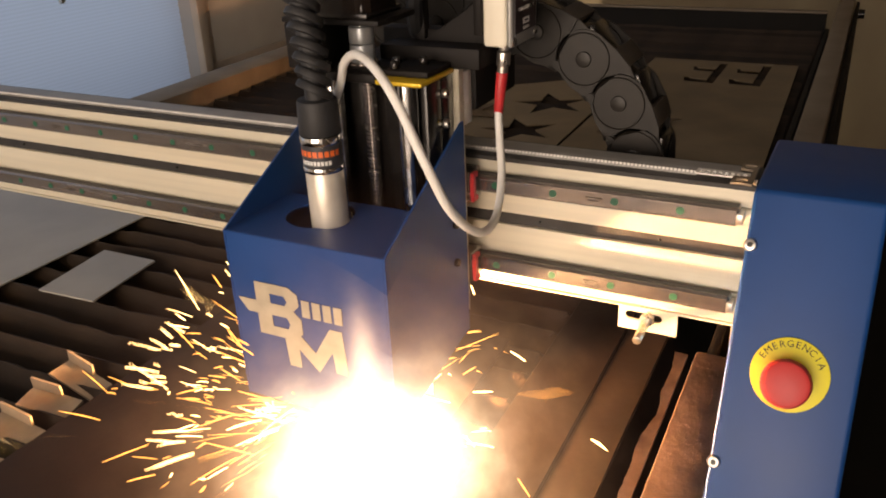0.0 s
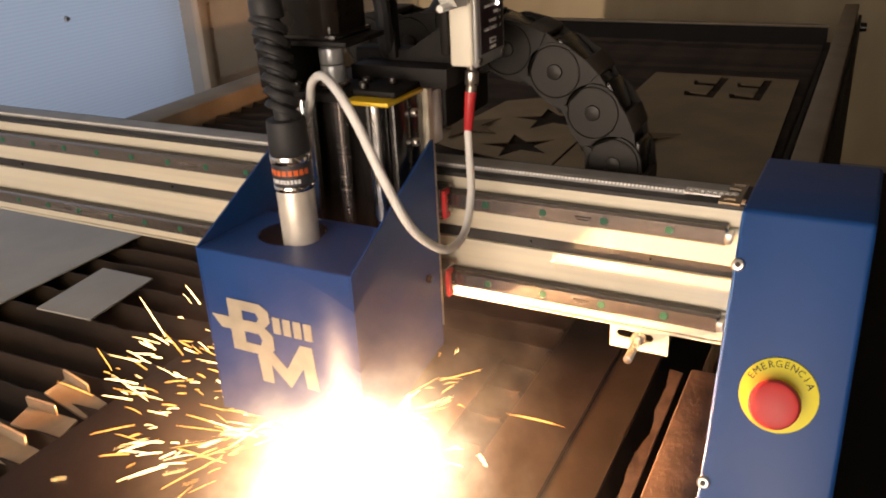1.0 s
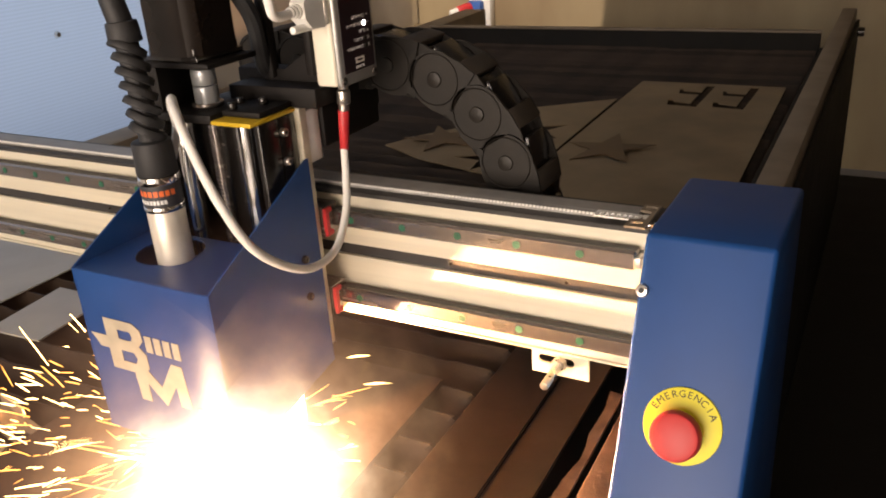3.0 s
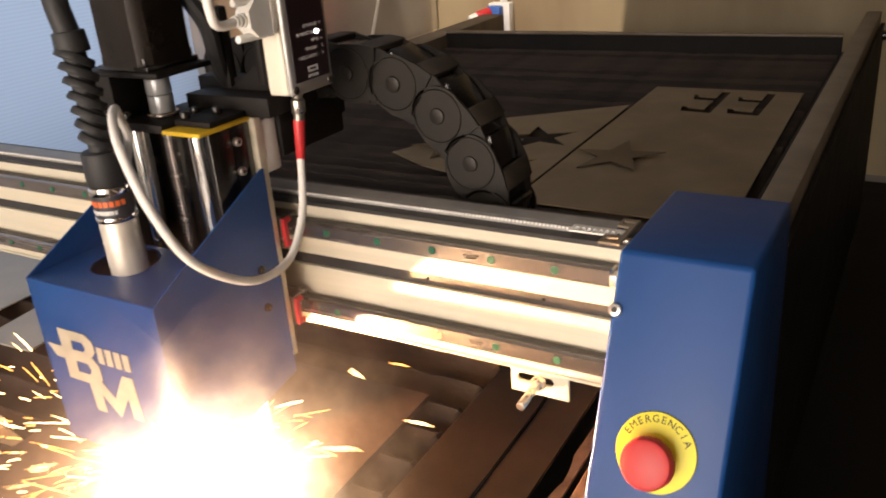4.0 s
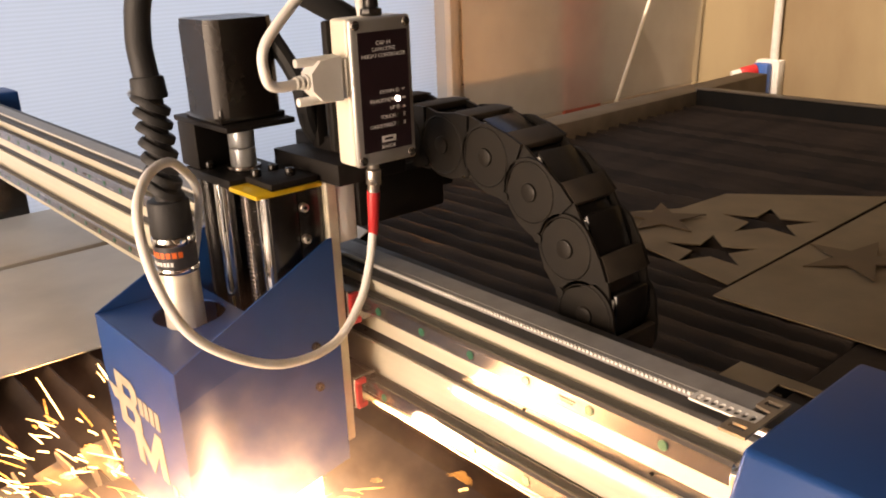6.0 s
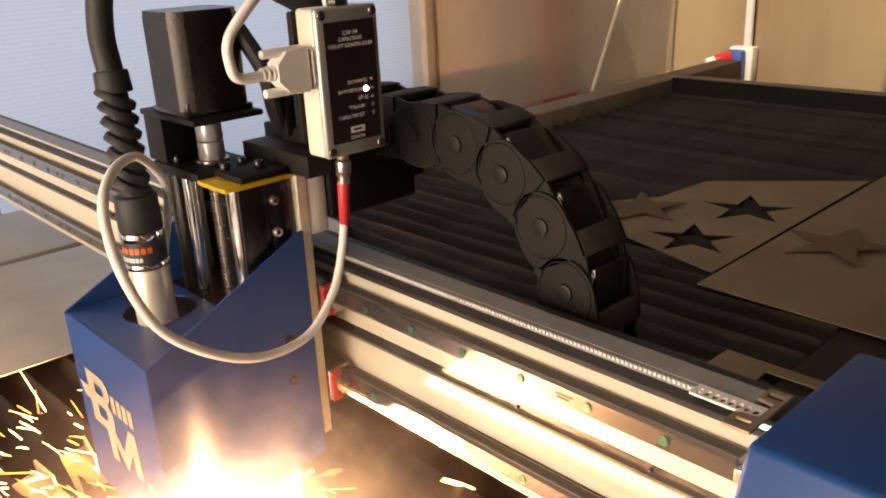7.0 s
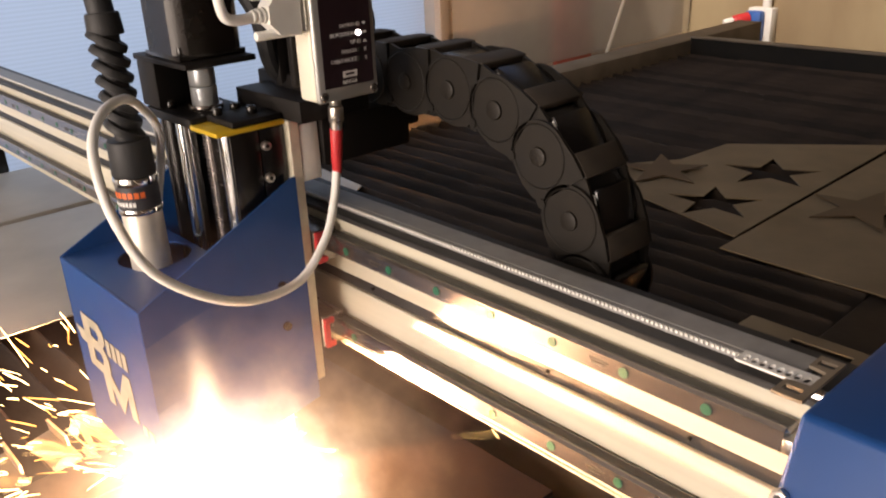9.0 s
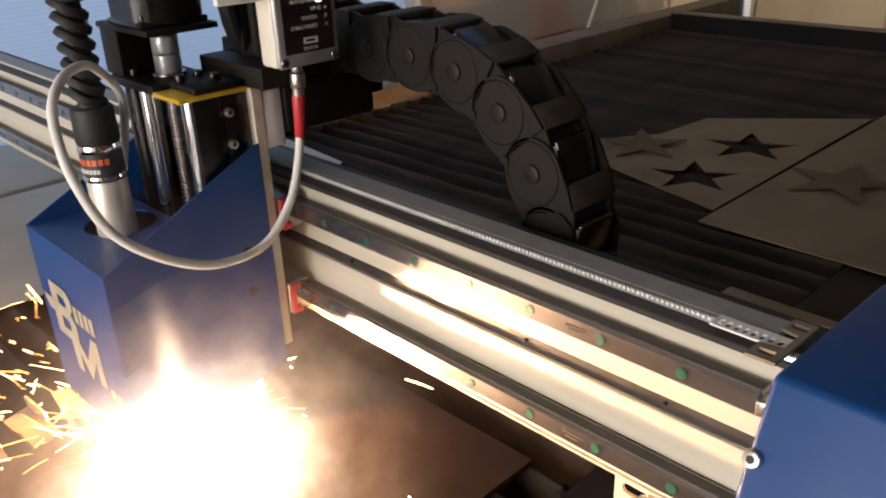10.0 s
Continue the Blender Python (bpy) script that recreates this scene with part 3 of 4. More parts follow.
def consoles():
    c = console(0.062, [(-0.017, 1.035), (-0.228, 0.575), (-0.228, 0.50), (0.130, 0.50), (0.130, 1.035)], "blue painted gantry housing with an emergency stop", 0.101)
    for z in (0.993, 0.826):
        b = turned(rod((0, 0, 0), (0, 0, 0.004), 0.0058, 0.0048, 16, 0.0008), on_front(0.0660, z))
        s = part("screw", b, NICKEL, c)
        part("socket", turned(rod((0, 0, 0.0038), (0, 0, 0.0044), 0.0026, None, 6), on_front(0.0660, z)), INK, s)
    m = on_front(0.1122, 0.9025)
    stop = part("emergency_stop", turned(rod((0, 0, 0), (0, 0, 0.0022), 0.0304, None, 48, 0.0006), m), LABELY, c, "yellow emergency stop disc")
    low = m @ pose(-0.001, -0.0055, 0)
    part("button", turned(rod((0, 0, 0.010), (0, 0, 0.026), 0.0200, 0.0190, 40, 0.004), low), REDB, stop, "red mushroom button")
    part("button_neck", turned(rod((0, 0, 0.002), (0, 0, 0.011), 0.013, None, 24), low), REDB, stop)
    b = bmesh.new()
    word = "EMERGENCIA"
    for k, ch in enumerate(word):
        a = 152 - 124 * k / (len(word) - 1)
        r = 0.0252
        merge(b, lettering(ch, 0.0080, m @ pose(r * math.cos(radians(a)), r * math.sin(radians(a)), 0.0026, 0, 0, a - 90), 0.0001))
    part("lettering", b, INK, stop, "black lettering")
    console(-1.921, [(0.030, 1.035), (0.030, 0.955), (0.130, 0.955), (0.130, 1.035)], "blue painted housing at the gantry's far end", 0.101)


# ---- the cutting head ----
def bolt(parent, p, d, r=0.0045, h=0.005, material=None):
    p, d = Vector(p), Vector(d)
    s = part("bolt", rod(p, p + d * h, r, r * 0.92, 14, r * 0.15), material or NICKEL, parent)
    part("socket", rod(p + d * (h - 0.0003), p + d * (h + 0.0004), r * 0.5, None, 6), INK, s)


def head():
    h = thing("height_axis_unit", (-0.28, -0.02, 0.86), "black motorised height axis on an aluminium carriage plate", "machine axis")
    MOVING.append(h)
    part("carriage_plate", box(-0.362, -0.203, -0.027, -0.016, 0.865, 1.119, 0.001, 1), ALU, h, "bare aluminium plate")
    for x in (-0.345, -0.255):
        for z in (1.0, 0.913):
            s = part("slider_block", box(x, x + 0.055, -0.0155, 0.010, z - 0.016, z + 0.016, 0.001, 1), STEEL, h)
            for e in (x - 0.005, x + 0.055):
                cap = box(e, e + 0.004, -0.015, -0.004, z - 0.015, z - 0.0095, 0.0008, 1)
                box(e, e + 0.004, -0.015, -0.004, z + 0.0095, z + 0.015, 0.0008, 1, bm=cap)
                box(e, e + 0.004, -0.015, -0.010, z - 0.0096, z + 0.0096, bm=cap)
                part("end_cap", cap, RED, s, "red plastic end cap")
    part("spacer", box(-0.24, -0.204, -0.0158, 0.004, 1.062, 1.114, 0.002), WHITE, h, "white plastic spacer")
    part("rear_bracket", box(-0.345, -0.20, 0.005, 0.105, 1.072, 1.115, 0.004), BRACKET, h, "black box bracket")
    part("rear_bracket", box(-0.36, -0.215, 0.10, 0.13, 1.085, 1.128, 0.003), BRACKET, h)
    part("axis_body", box(-0.338, -0.2085, -0.052, -0.0275, 0.965, 1.116, 0.0015), BLACK, h, "black axis body")
    for x0, x1 in ((-0.338, -0.332), (-0.2145, -0.2085)):
        part("axis_cheek", box(x0, x1, -0.079, -0.0525, 0.965, 1.116, 0.001), BLACK, h)
    part("top_plate", box(-0.253, -0.207, -0.091, -0.027, 1.1165, 1.1205, 0.001), YELLOW, h, "yellow anodised plate")
    part("top_block", box(-0.338, -0.254, -0.0895, -0.0275, 1.1165, 1.1245, 0.001), BRACKET, h)
    part("top_block", box(-0.2535, -0.2095, -0.0745, -0.0285, 1.1206, 1.1262, 0.001), BRACKET, h)
    part("rear_plate", box(-0.285, -0.182, -0.0265, 0.045, 1.1195, 1.1380, 0.001), BRACKET, h, "black steel plate")
    b = turned(plate([(-0.252, 1.138), (-0.186, 1.138), (-0.186, 1.180)], [], -0.012, -0.004), Matrix(((1, 0, 0, 0), (0, 0, 1, 0.012), (0, 1, 0, 0), (0, 0, 0, 1))))
    bmesh.ops.recalc_face_normals(b, faces=b.faces)
    part("gusset", b, BRACKET, h)
    for x in (-0.315, -0.236):
        part("guide_rod", rod((x, -0.0655, 0.965), (x, -0.0655, 1.1165), 0.0095, None, 28), CHROME, h, "polished guide rod")
    screw = rod((-0.278, -0.062, 0.965), (-0.278, -0.062, 1.1165), 0.0045, None, 14)
    for k in range(36):
        z = 0.97 + 0.004 * k
        rod((-0.278, -0.062, z), (-0.278, -0.062, z + 0.002), 0.0062, None, 14, bm=screw)
    part("lead_screw", screw, STEEL, h)
    for z in (1.102, 1.074):
        bolt(h, (-0.2085, -0.048, z), (1, 0, 0), 0.0042)
        bolt(h, (-0.325, -0.0525, z), (0, -1, 0), 0.0042)
    for x, y in ((-0.245, -0.068), (-0.228, -0.045), (-0.256, -0.045), (-0.31, -0.078)):
        bolt(h, (x, y, 1.1245 if x < -0.253 else 1.1205 if y < -0.0745 else 1.1262), (0, 0, 1), 0.0046, 0.0065, BLACK)
    # coupling
    b = rod((-0.284, -0.058, 1.128), (-0.284, -0.058, 1.1445), 0.0115, None, 26, 0.0008)
    rod((-0.284, -0.058, 1.1455), (-0.284, -0.058, 1.160), 0.0115, None, 26, 0.0008, bm=b)
    rod((-0.284, -0.058, 1.1245), (-0.284, -0.058, 1.1665), 0.006, None, 16, bm=b)
    part("shaft_coupling", b, COUPLING, h, "silver shaft coupling")
    part("bearing", rod((-0.284, -0.058, 1.1245), (-0.284, -0.058, 1.129), 0.015, None, 26, 0.001), STEEL, h)
    # bracket and motor
    b = box(-0.347, -0.246, -0.090, -0.024, 1.166, 1.171, 0.001)
    box(-0.347, -0.312, -0.088, -0.030, 1.1245, 1.166, 0.002, bm=b)
    part("motor_bracket", b, BRACKET, h, "black steel motor bracket")
    mx, my = -0.291, -0.057
    b = box(mx - 0.0325, mx + 0.0325, my - 0.031, my + 0.031, 1.171, 1.176, 0.001)
    motor = part("motor", b, BLACK, h, "black stepper motor")
    pts = []
    for k in range(4):
        a = 90 * k + 45
        for d in (-13, -5, 5, 13):
            pts.append((mx + 0.0392 * math.cos(radians(a + d * 0.8)), my + 0.0385 * math.sin(radians(a + d * 0.8))))
    prism = plate(pts, [], 1.176, 1.252)
    part("motor_body", prism, MOTOR, motor)
    part("motor_cap", plate([(mx + (x - mx) * 0.98, my + (y - my) * 0.98) for x, y in pts], [], 1.252, 1.256), MOTOR, motor)
    for sx in (-1, 1):
        for sy in (-1, 1):
            bolt(motor, (mx + sx * 0.0255, my + sy * 0.0255, 1.176), (0, 0, 1), 0.0038, 0.007, BLACK)
    part("motor_lead", tube([(mx + 0.02, my + 0.03, 1.24), (mx + 0.035, my + 0.045, 1.20), (mx + 0.03, my + 0.06, 1.15), (mx + 0.01, 0.06, 1.12)], 0.008, 10), MATTE, motor, "black motor cable")
    part("cable_clip", box(-0.262, -0.25, 0.0, 0.012, 1.115, 1.215, 0.003), BRACKET, h)


def cover():
    c = thing("head_cover", (-0.284, -0.105, 0.85), "blue sheet-metal cover around the cutting torch", "cover")
    MOVING.append(c)
    x0, x1, yf, yb, zb, zt = -0.369, -0.199, -0.183, -0.0275, 0.85, 0.997
    th = 0.002
    # front and top folded from one sheet, with the torch opening
    f = box(x0 + th, x1 - th, yf, yf + th, 0.822, zt, 0.0006, 1)
    part("front_panel", f, BLUE, c)
    hx, hy, hr = -0.3055, -0.1195, 0.0325
    ring = [(hx + hr * math.cos(a), hy + hr * math.sin(a)) for a in (2 * math.pi * k / 40 for k in range(40))]
    part("top_panel", plate([(x0 + th, yf + th), (x1 - th, yf + th), (x1 - th, -0.082), (x0 + th, -0.082)], [ring], zt - 0.002, zt), BLUE, c)
    ring = [(-0.2835 + 0.0175 * math.cos(a), -0.123 + 0.0175 * math.sin(a)) for a in (2 * math.pi * k / 28 for k in range(28))]
    part("bottom_panel", plate([(x0 + th, yf + th), (x1 - th, yf + th), (x1 - th, yb), (x0 + th, yb)], [ring], 0.8515, 0.8535), BLACK, c)
    for a, b_ in ((x0, x0 + th), (x1 - th, x1)):
        s = bmesh.new()
        prof = [(yf, 0.822), (yb, zb), (yb, 1.071), (yb - 0.004, 1.071), (yf, zt)]
        for x in (a, b_):
            s.faces.new([s.verts.new((x, y, z)) for y, z in prof])
        s.verts.ensure_lookup_table()
        for i in range(5):
            s.faces.new((s.verts[i], s.verts[(i + 1) % 5], s.verts[5 + (i + 1) % 5], s.verts[5 + i]))
        bmesh.ops.recalc_face_normals(s, faces=s.faces)
        part("side_panel", s, BLUE, c)
    # plates added to block arc light: first the far slats, then the left beam
    part("spark_skirt", box(-0.345, -0.243, -0.034, -0.031, 0.757, 0.851, 0.0008, 1), MATTE, c, "black baffle added to block the arc's light")
    part("spark_skirt", box(-0.3685, -0.366, -0.110, -0.0345, 0.757, 0.851, 0.0008, 1), MATTE, c, "black baffle added to block the arc's light")
    for z in (0.977, 0.937):
        bolt(c, (x1, -0.054, z), (1, 0, 0), 0.0042, 0.004, BLACK)
    # pale emblem in plain shapes
    y = yf - 0.0006
    m = pose(0, y, 0, 90)

    def shape(pts, holes=()):
        return turned(plate(pts, list(holes), 0, 0.0005), m)

    emblem = part("emblem", shape([(-0.341, 0.951), (-0.303, 0.951), (-0.294, 0.945), (-0.293, 0.934), (-0.300, 0.927), (-0.292, 0.920), (-0.292, 0.905), (-0.302, 0.897), (-0.341, 0.897), (-0.341, 0.918), (-0.352, 0.918), (-0.362, 0.931), (-0.341, 0.931)],
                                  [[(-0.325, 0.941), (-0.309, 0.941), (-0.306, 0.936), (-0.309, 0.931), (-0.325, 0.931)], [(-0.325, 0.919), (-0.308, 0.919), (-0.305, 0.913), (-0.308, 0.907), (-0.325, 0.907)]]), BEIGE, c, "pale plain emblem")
    part("emblem_mark", shape([(-0.313, 0.896), (-0.306, 0.906), (-0.298, 0.906), (-0.280, 0.888), (-0.262, 0.917), (-0.249, 0.917), (-0.246, 0.872), (-0.259, 0.872), (-0.261, 0.893), (-0.278, 0.868), (-0.298, 0.888), (-0.298, 0.868), (-0.311, 0.868)]), BEIGE, emblem)
    for k in range(4):
        x = -0.290 + 0.0115 * k
        part("emblem_bar", shape([(x, 0.924), (x + 0.0085, 0.924), (x + 0.0085, 0.941), (x, 0.941)]), BEIGE, emblem)
    for k in range(2):
        x = -0.238 + 0.013 * k
        part("emblem_bar", shape([(x, 0.866), (x + 0.009, 0.866), (x + 0.009, 0.876), (x, 0.876)]), BEIGE, emblem)


def torch():
    t = thing("plasma_torch", (-0.279, -0.140, 0.765), "silver plasma torch with a black ribbed boot and cable", "torch")
    MOVING.append(t)
    base, top = Vector((-0.2870, -0.1305, 0.985)), Vector((-0.2875, -0.1310, 1.085))
    d = (top - base).normalized()

    def at(z):
        return base + d * ((z - base.z) / d.z)

    tip, low = Vector((-0.288, -0.111, 0.768)), Vector((-0.2865, -0.115, 0.80))
    part("nozzle", rod(tip, low, 0.006, 0.012, 26, 0.001), NICKEL, t)
    part("lower_barrel", rod(low, base, 0.0135, 0.0165, 32), NICKEL, t)
    part("barrel", rod(at(0.985), at(1.048), 0.0172, None, 36, 0.001), SATIN, t, "brushed silver barrel")
    for z0, z1 in ((1.048, 1.0535), (1.0735, 1.081)):
        part("ring", rod(at(z0), at(z1), 0.0186, None, 36, 0.0012), CHROME, t, "polished ring")
    band = part("label_band", rod(at(1.0535), at(1.0735), 0.0179, None, 36), BAND, t, "dark printed band")
    # printed lines on the band, as plain curved bars
    for z, h, a0, a1, material in ((1.0665, 0.0052, -150, 0, ORANGE), (1.0585, 0.0038, -125, -30, PRINT)):
        b = bmesh.new()
        c0, n = at(z), 9
        step = (a1 - a0) / n
        for k in range(n):
            a, e = radians(a0 + k * step), radians(a0 + (k + 0.75) * step)
            q = [b.verts.new(c0 + Vector((0.0182 * math.cos(w), 0.0182 * math.sin(w), s))) for w, s in ((a, -h / 2), (e, -h / 2), (e, h / 2), (a, h / 2))]
            b.faces.new(q)
        part("printed_bar", b, material, band)
    part("boot_collar", rod(at(1.081), at(1.112), 0.0185, 0.0175, 32, 0.002), MATTE, t)
    boot = tube([at(1.11), at(1.14), (-0.2905, -0.1305, 1.17), (-0.294, -0.130, 1.198)], 0.010, 20, 8)
    line = smooth_line([at(1.112), at(1.14), (-0.2905, -0.1305, 1.17), (-0.294, -0.130, 1.198)], 12)
    part("boot", boot, MATTE, t, "black rubber boot")
    for k in range(7):
        i = 2 + k * 5
        if i + 2 < len(line):
            c, e = line[i], line[min(i + 2, len(line) - 1)]
            tilt = Vector((0.06, 0.10, 0))
            part("boot_rib", rod(c - tilt * 0.02, c + (e - c).normalized() * 0.0062 + tilt * 0.012, 0.0172, 0.0162, 24, 0.0016), MATTE, t)
    part("boot_cap", rod((-0.294, -0.130, 1.196), (-0.2955, -0.130, 1.214), 0.0145, 0.0135, 26, 0.0015), MATTE, t)
    part("torch_cable", tube([(-0.2955, -0.130, 1.21), (-0.305, -0.128, 1.245), (-0.302, -0.120, 1.283), (-0.275, -0.10, 1.301), (-0.24, -0.06, 1.296), (-0.22, -0.01, 1.268), (-0.215, 0.04, 1.235), (-0.235, 0.085, 1.19), (-0.27, 0.10, 1.15)], 0.0105, 16), MATTE, t, "thick black cable")


def controller():
    c = thing("height_controller", (-0.163, 0.001, 1.14), "grey die-cast height sensor box with a dark printed face", "sensor box")
    MOVING.append(c)
    x0, x1, y0, y1, z0, z1 = -0.177, -0.149, -0.028, 0.031, 1.141, 1.256
    part("case", box(x0, x1 - 0.006, y0, y1, z0, z1, 0.003, 3), CREAM, c, "cream painted case")
    part("lid", box(x1 - 0.006, x1, y0 - 0.0004, y1 + 0.0004, z0 - 0.0004, z1 + 0.0004, 0.003, 3), GREYCASE, c, "grey lid")
    part("mount", box(x0 - 0.008, x0, y0 - 0.003, y1, z0 + 0.01, z1 - 0.002, 0.002), BRACKET, c)
    part("mount_arm", box(-0.30, -0.185, 0.006, 0.026, 1.12, 1.148, 0.002), BRACKET, c, "black bracket arm")
    fx = x1 + 0.0002
    face = part("face_plate", box(x1 - 0.001, fx + 0.0004, y0 + 0.0060, y1 - 0.0048, z0 + 0.0108, z1 - 0.0105, 0.0, 1), FACE, c, "dark maroon printed face")
    m = pose(fx + 0.0006, 0, 0, 90, 0, 90)

    def words(text, y, z, size, align="CENTER"):
        part("lettering", lettering(text, size, m @ pose(y, z, 0), 0.0001, align), PRINT, face)

    yc = (y0 + y1) / 2 + 0.0005
    words("CAP 04", yc, 1.2365, 0.0046)
    words("CAPACITIVE", yc, 1.2318, 0.0042)
    words("HEIGHT CONTROLLER", yc, 1.2270, 0.0042)
    for k, w in enumerate(("DOWN", "IN POSITION", "UP", "TOUCH", "CABLE FAULT")):
        z = 1.1985 - 0.0067 * k
        words(w, 0.0105, z, 0.0042, "RIGHT")
        lamp = rod((fx + 0.0002, 0.0135, z), (fx + 0.0014, 0.0135, z), 0.0021 if k == 1 else 0.0018, None, 24)
        part("indicator", lamp, LED if k == 1 else (GREYCASE if k < 3 else INK), face, "lit white indicator" if k == 1 else "")
        a = 0.0022
        zz = {0: [(0.0175, z + a / 2), (0.0215, z + a / 2), (0.0195, z - a / 2)], 1: [(0.0175, z - 0.0007), (0.0215, z - 0.0007), (0.0215, z + 0.0007), (0.0175, z + 0.0007)], 2: [(0.0175, z - a / 2), (0.0215, z - a / 2), (0.0195, z + a / 2)]}.get(k)
        if zz:
            part("symbol", turned(plate(zz, [], 0, 0.0002), m), PRINT, face)
        else:
            words("X", 0.0195, z, 0.0044)
    part("emblem", turned(plate([(yc - 0.0065, 1.1585), (yc + 0.0075, 1.1585), (yc + 0.0075, 1.1635), (yc - 0.0065, 1.1635)], [[(yc - 0.004, 1.160), (yc + 0.005, 1.160), (yc + 0.005, 1.162), (yc - 0.004, 1.162)]], 0, 0.0002), m), PRINT, face)
    words("SENSOR", yc, 1.1548, 0.0040)
    for y in (y0 + 0.005, y1 - 0.005):
        for z in (z0 + 0.005, z1 - 0.005):
            bolt(c, (x1 - 0.0005, y, z), (1, 0, 0), 0.0040, 0.0012, STEEL)
    k = part("knob", rod((-0.163, 0.003, z1), (-0.163, 0.003, z1 + 0.006), 0.0085, None, 8, 0.001), BLACK, c, "black cable gland")
    part("knob_top", rod((-0.163, 0.003, z1 + 0.006), (-0.163, 0.003, z1 + 0.020), 0.0062, 0.0056, 16, 0.001), BLACK, k)
    part("gland_wire", tube([(-0.163, 0.003, z1 + 0.019), (-0.164, 0.003, z1 + 0.06), (-0.17, 0.01, z1 + 0.12)], 0.0014, 8), WHITE, k)
    # round coaxial socket under the box
    j = part("coaxial_socket", rod((-0.169, 0.0, z0 - 0.008), (-0.169, 0.0, z0), 0.0048, None, 20, 0.0006), NICKEL, c, "nickel coaxial plug")
    part("plug_body", rod((-0.170, 0.0, z0 - 0.022), (-0.169, 0.0, z0 - 0.009), 0.0064, None, 24, 0.001), NICKEL, j)
    part("plug_tail", rod((-0.171, 0.0, z0 - 0.030), (-0.170, 0.0, z0 - 0.022), 0.0050, None, 20), NICKEL, j)
    # flat multi-pin plug on the front side
    p = part("data_plug", box(-0.171, -0.155, -0.0335, -0.028, 1.197, 1.228, 0.001), NICKEL, c, "white data plug")
    pts = [(-0.0335, 1.1955), (-0.0335, 1.2295), (-0.052, 1.2275), (-0.0605, 1.219), (-0.0605, 1.206), (-0.052, 1.1975)]
    hood = turned(plate(pts, [], -0.0075, 0.0075), Matrix(((0, 0, 1, -0.163), (1, 0, 0, 0), (0, 1, 0, 0), (0, 0, 0, 1))))
    bmesh.ops.recalc_face_normals(hood, faces=hood.faces)
    part("hood", hood, WHITE, p, "white plastic hood")
    for z in (1.198, 1.227):
        part("thumb_screw", rod((-0.163, -0.034, z), (-0.163, -0.070, z), 0.0038, 0.0034, 14, 0.0008), WHITE, p)
    for q in range(3):
        part("strain_ring", rod((-0.163, -0.0608 - 0.004 * q, 1.2125), (-0.163, -0.0633 - 0.004 * q, 1.2125), 0.0062 - 0.0006 * q, None, 16, 0.0006), WHITE, p)
    part("data_cable", tube([(-0.163, -0.062, 1.2125), (-0.163, -0.088, 1.212), (-0.162, -0.096, 1.222), (-0.163, -0.093, 1.243), (-0.166, -0.062, 1.272), (-0.172, -0.036, 1.292), (-0.180, -0.012, 1.300), (-0.186, 0.006, 1.286), (-0.187, 0.012, 1.25)], 0.0040, 12), CABLEW, p, "cream data cable")


def coax():
    c = thing("sensor_cable", (-0.17, -0.05, 1.0), "white coaxial cable looping to the torch", "cable")
    MOVING.append(c)
    part("sleeve", rod((-0.171, 0.0, 1.113), (-0.1755, 0.0, 1.073), 0.0056, 0.0042, 20, 0.0008), RED, c, "red strain sleeve")
    part("cable", tube([(-0.1755, 0.0, 1.077), (-0.170, -0.010, 1.05), (-0.160, -0.030, 1.023), (-0.149, -0.068, 1.000), (-0.137, -0.128, 1.009), (-0.134, -0.185, 1.049), (-0.144, -0.205, 1.094), (-0.166, -0.203, 1.137), (-0.196, -0.182, 1.1555), (-0.231, -0.151, 1.1565), (-0.258, -0.128, 1.143), (-0.278, -0.108, 1.118), (-0.297, -0.102, 1.085), (-0.312, -0.108, 1.03), (-0.310, -0.118, 0.975)], 0.0037, 14), CABLEW, c)


# ---- the cable chain ----
PITCH, R_CHAIN, R_LOW, Z_TOP = 0.055, 0.140, 0.080, 1.1405
N_LINKS = 19


def chain_point(u, t):
    """The place in x and z, u metres along the chain from its end on the head."""
    xc, xb = -0.331 + V_HEAD * t, -0.2015 + V_HEAD * t / 2
    top = xb - xc
    if u < top:
        return xc + u, Z_TOP
    a = (u - top) / R_CHAIN
    if a < math.pi / 2:
        return xb + R_CHAIN * math.sin(a), Z_TOP - R_CHAIN + R_CHAIN * math.cos(a)
    a = (u - top - R_CHAIN * math.pi / 2) / R_LOW
    if a < math.pi / 2:
        return xb + R_CHAIN - R_LOW * (1 - math.cos(a)), Z_TOP - R_CHAIN - R_LOW * math.sin(a)
    return xb + R_CHAIN - R_LOW * (1 + a - math.pi / 2), Z_TOP - R_CHAIN - R_LOW


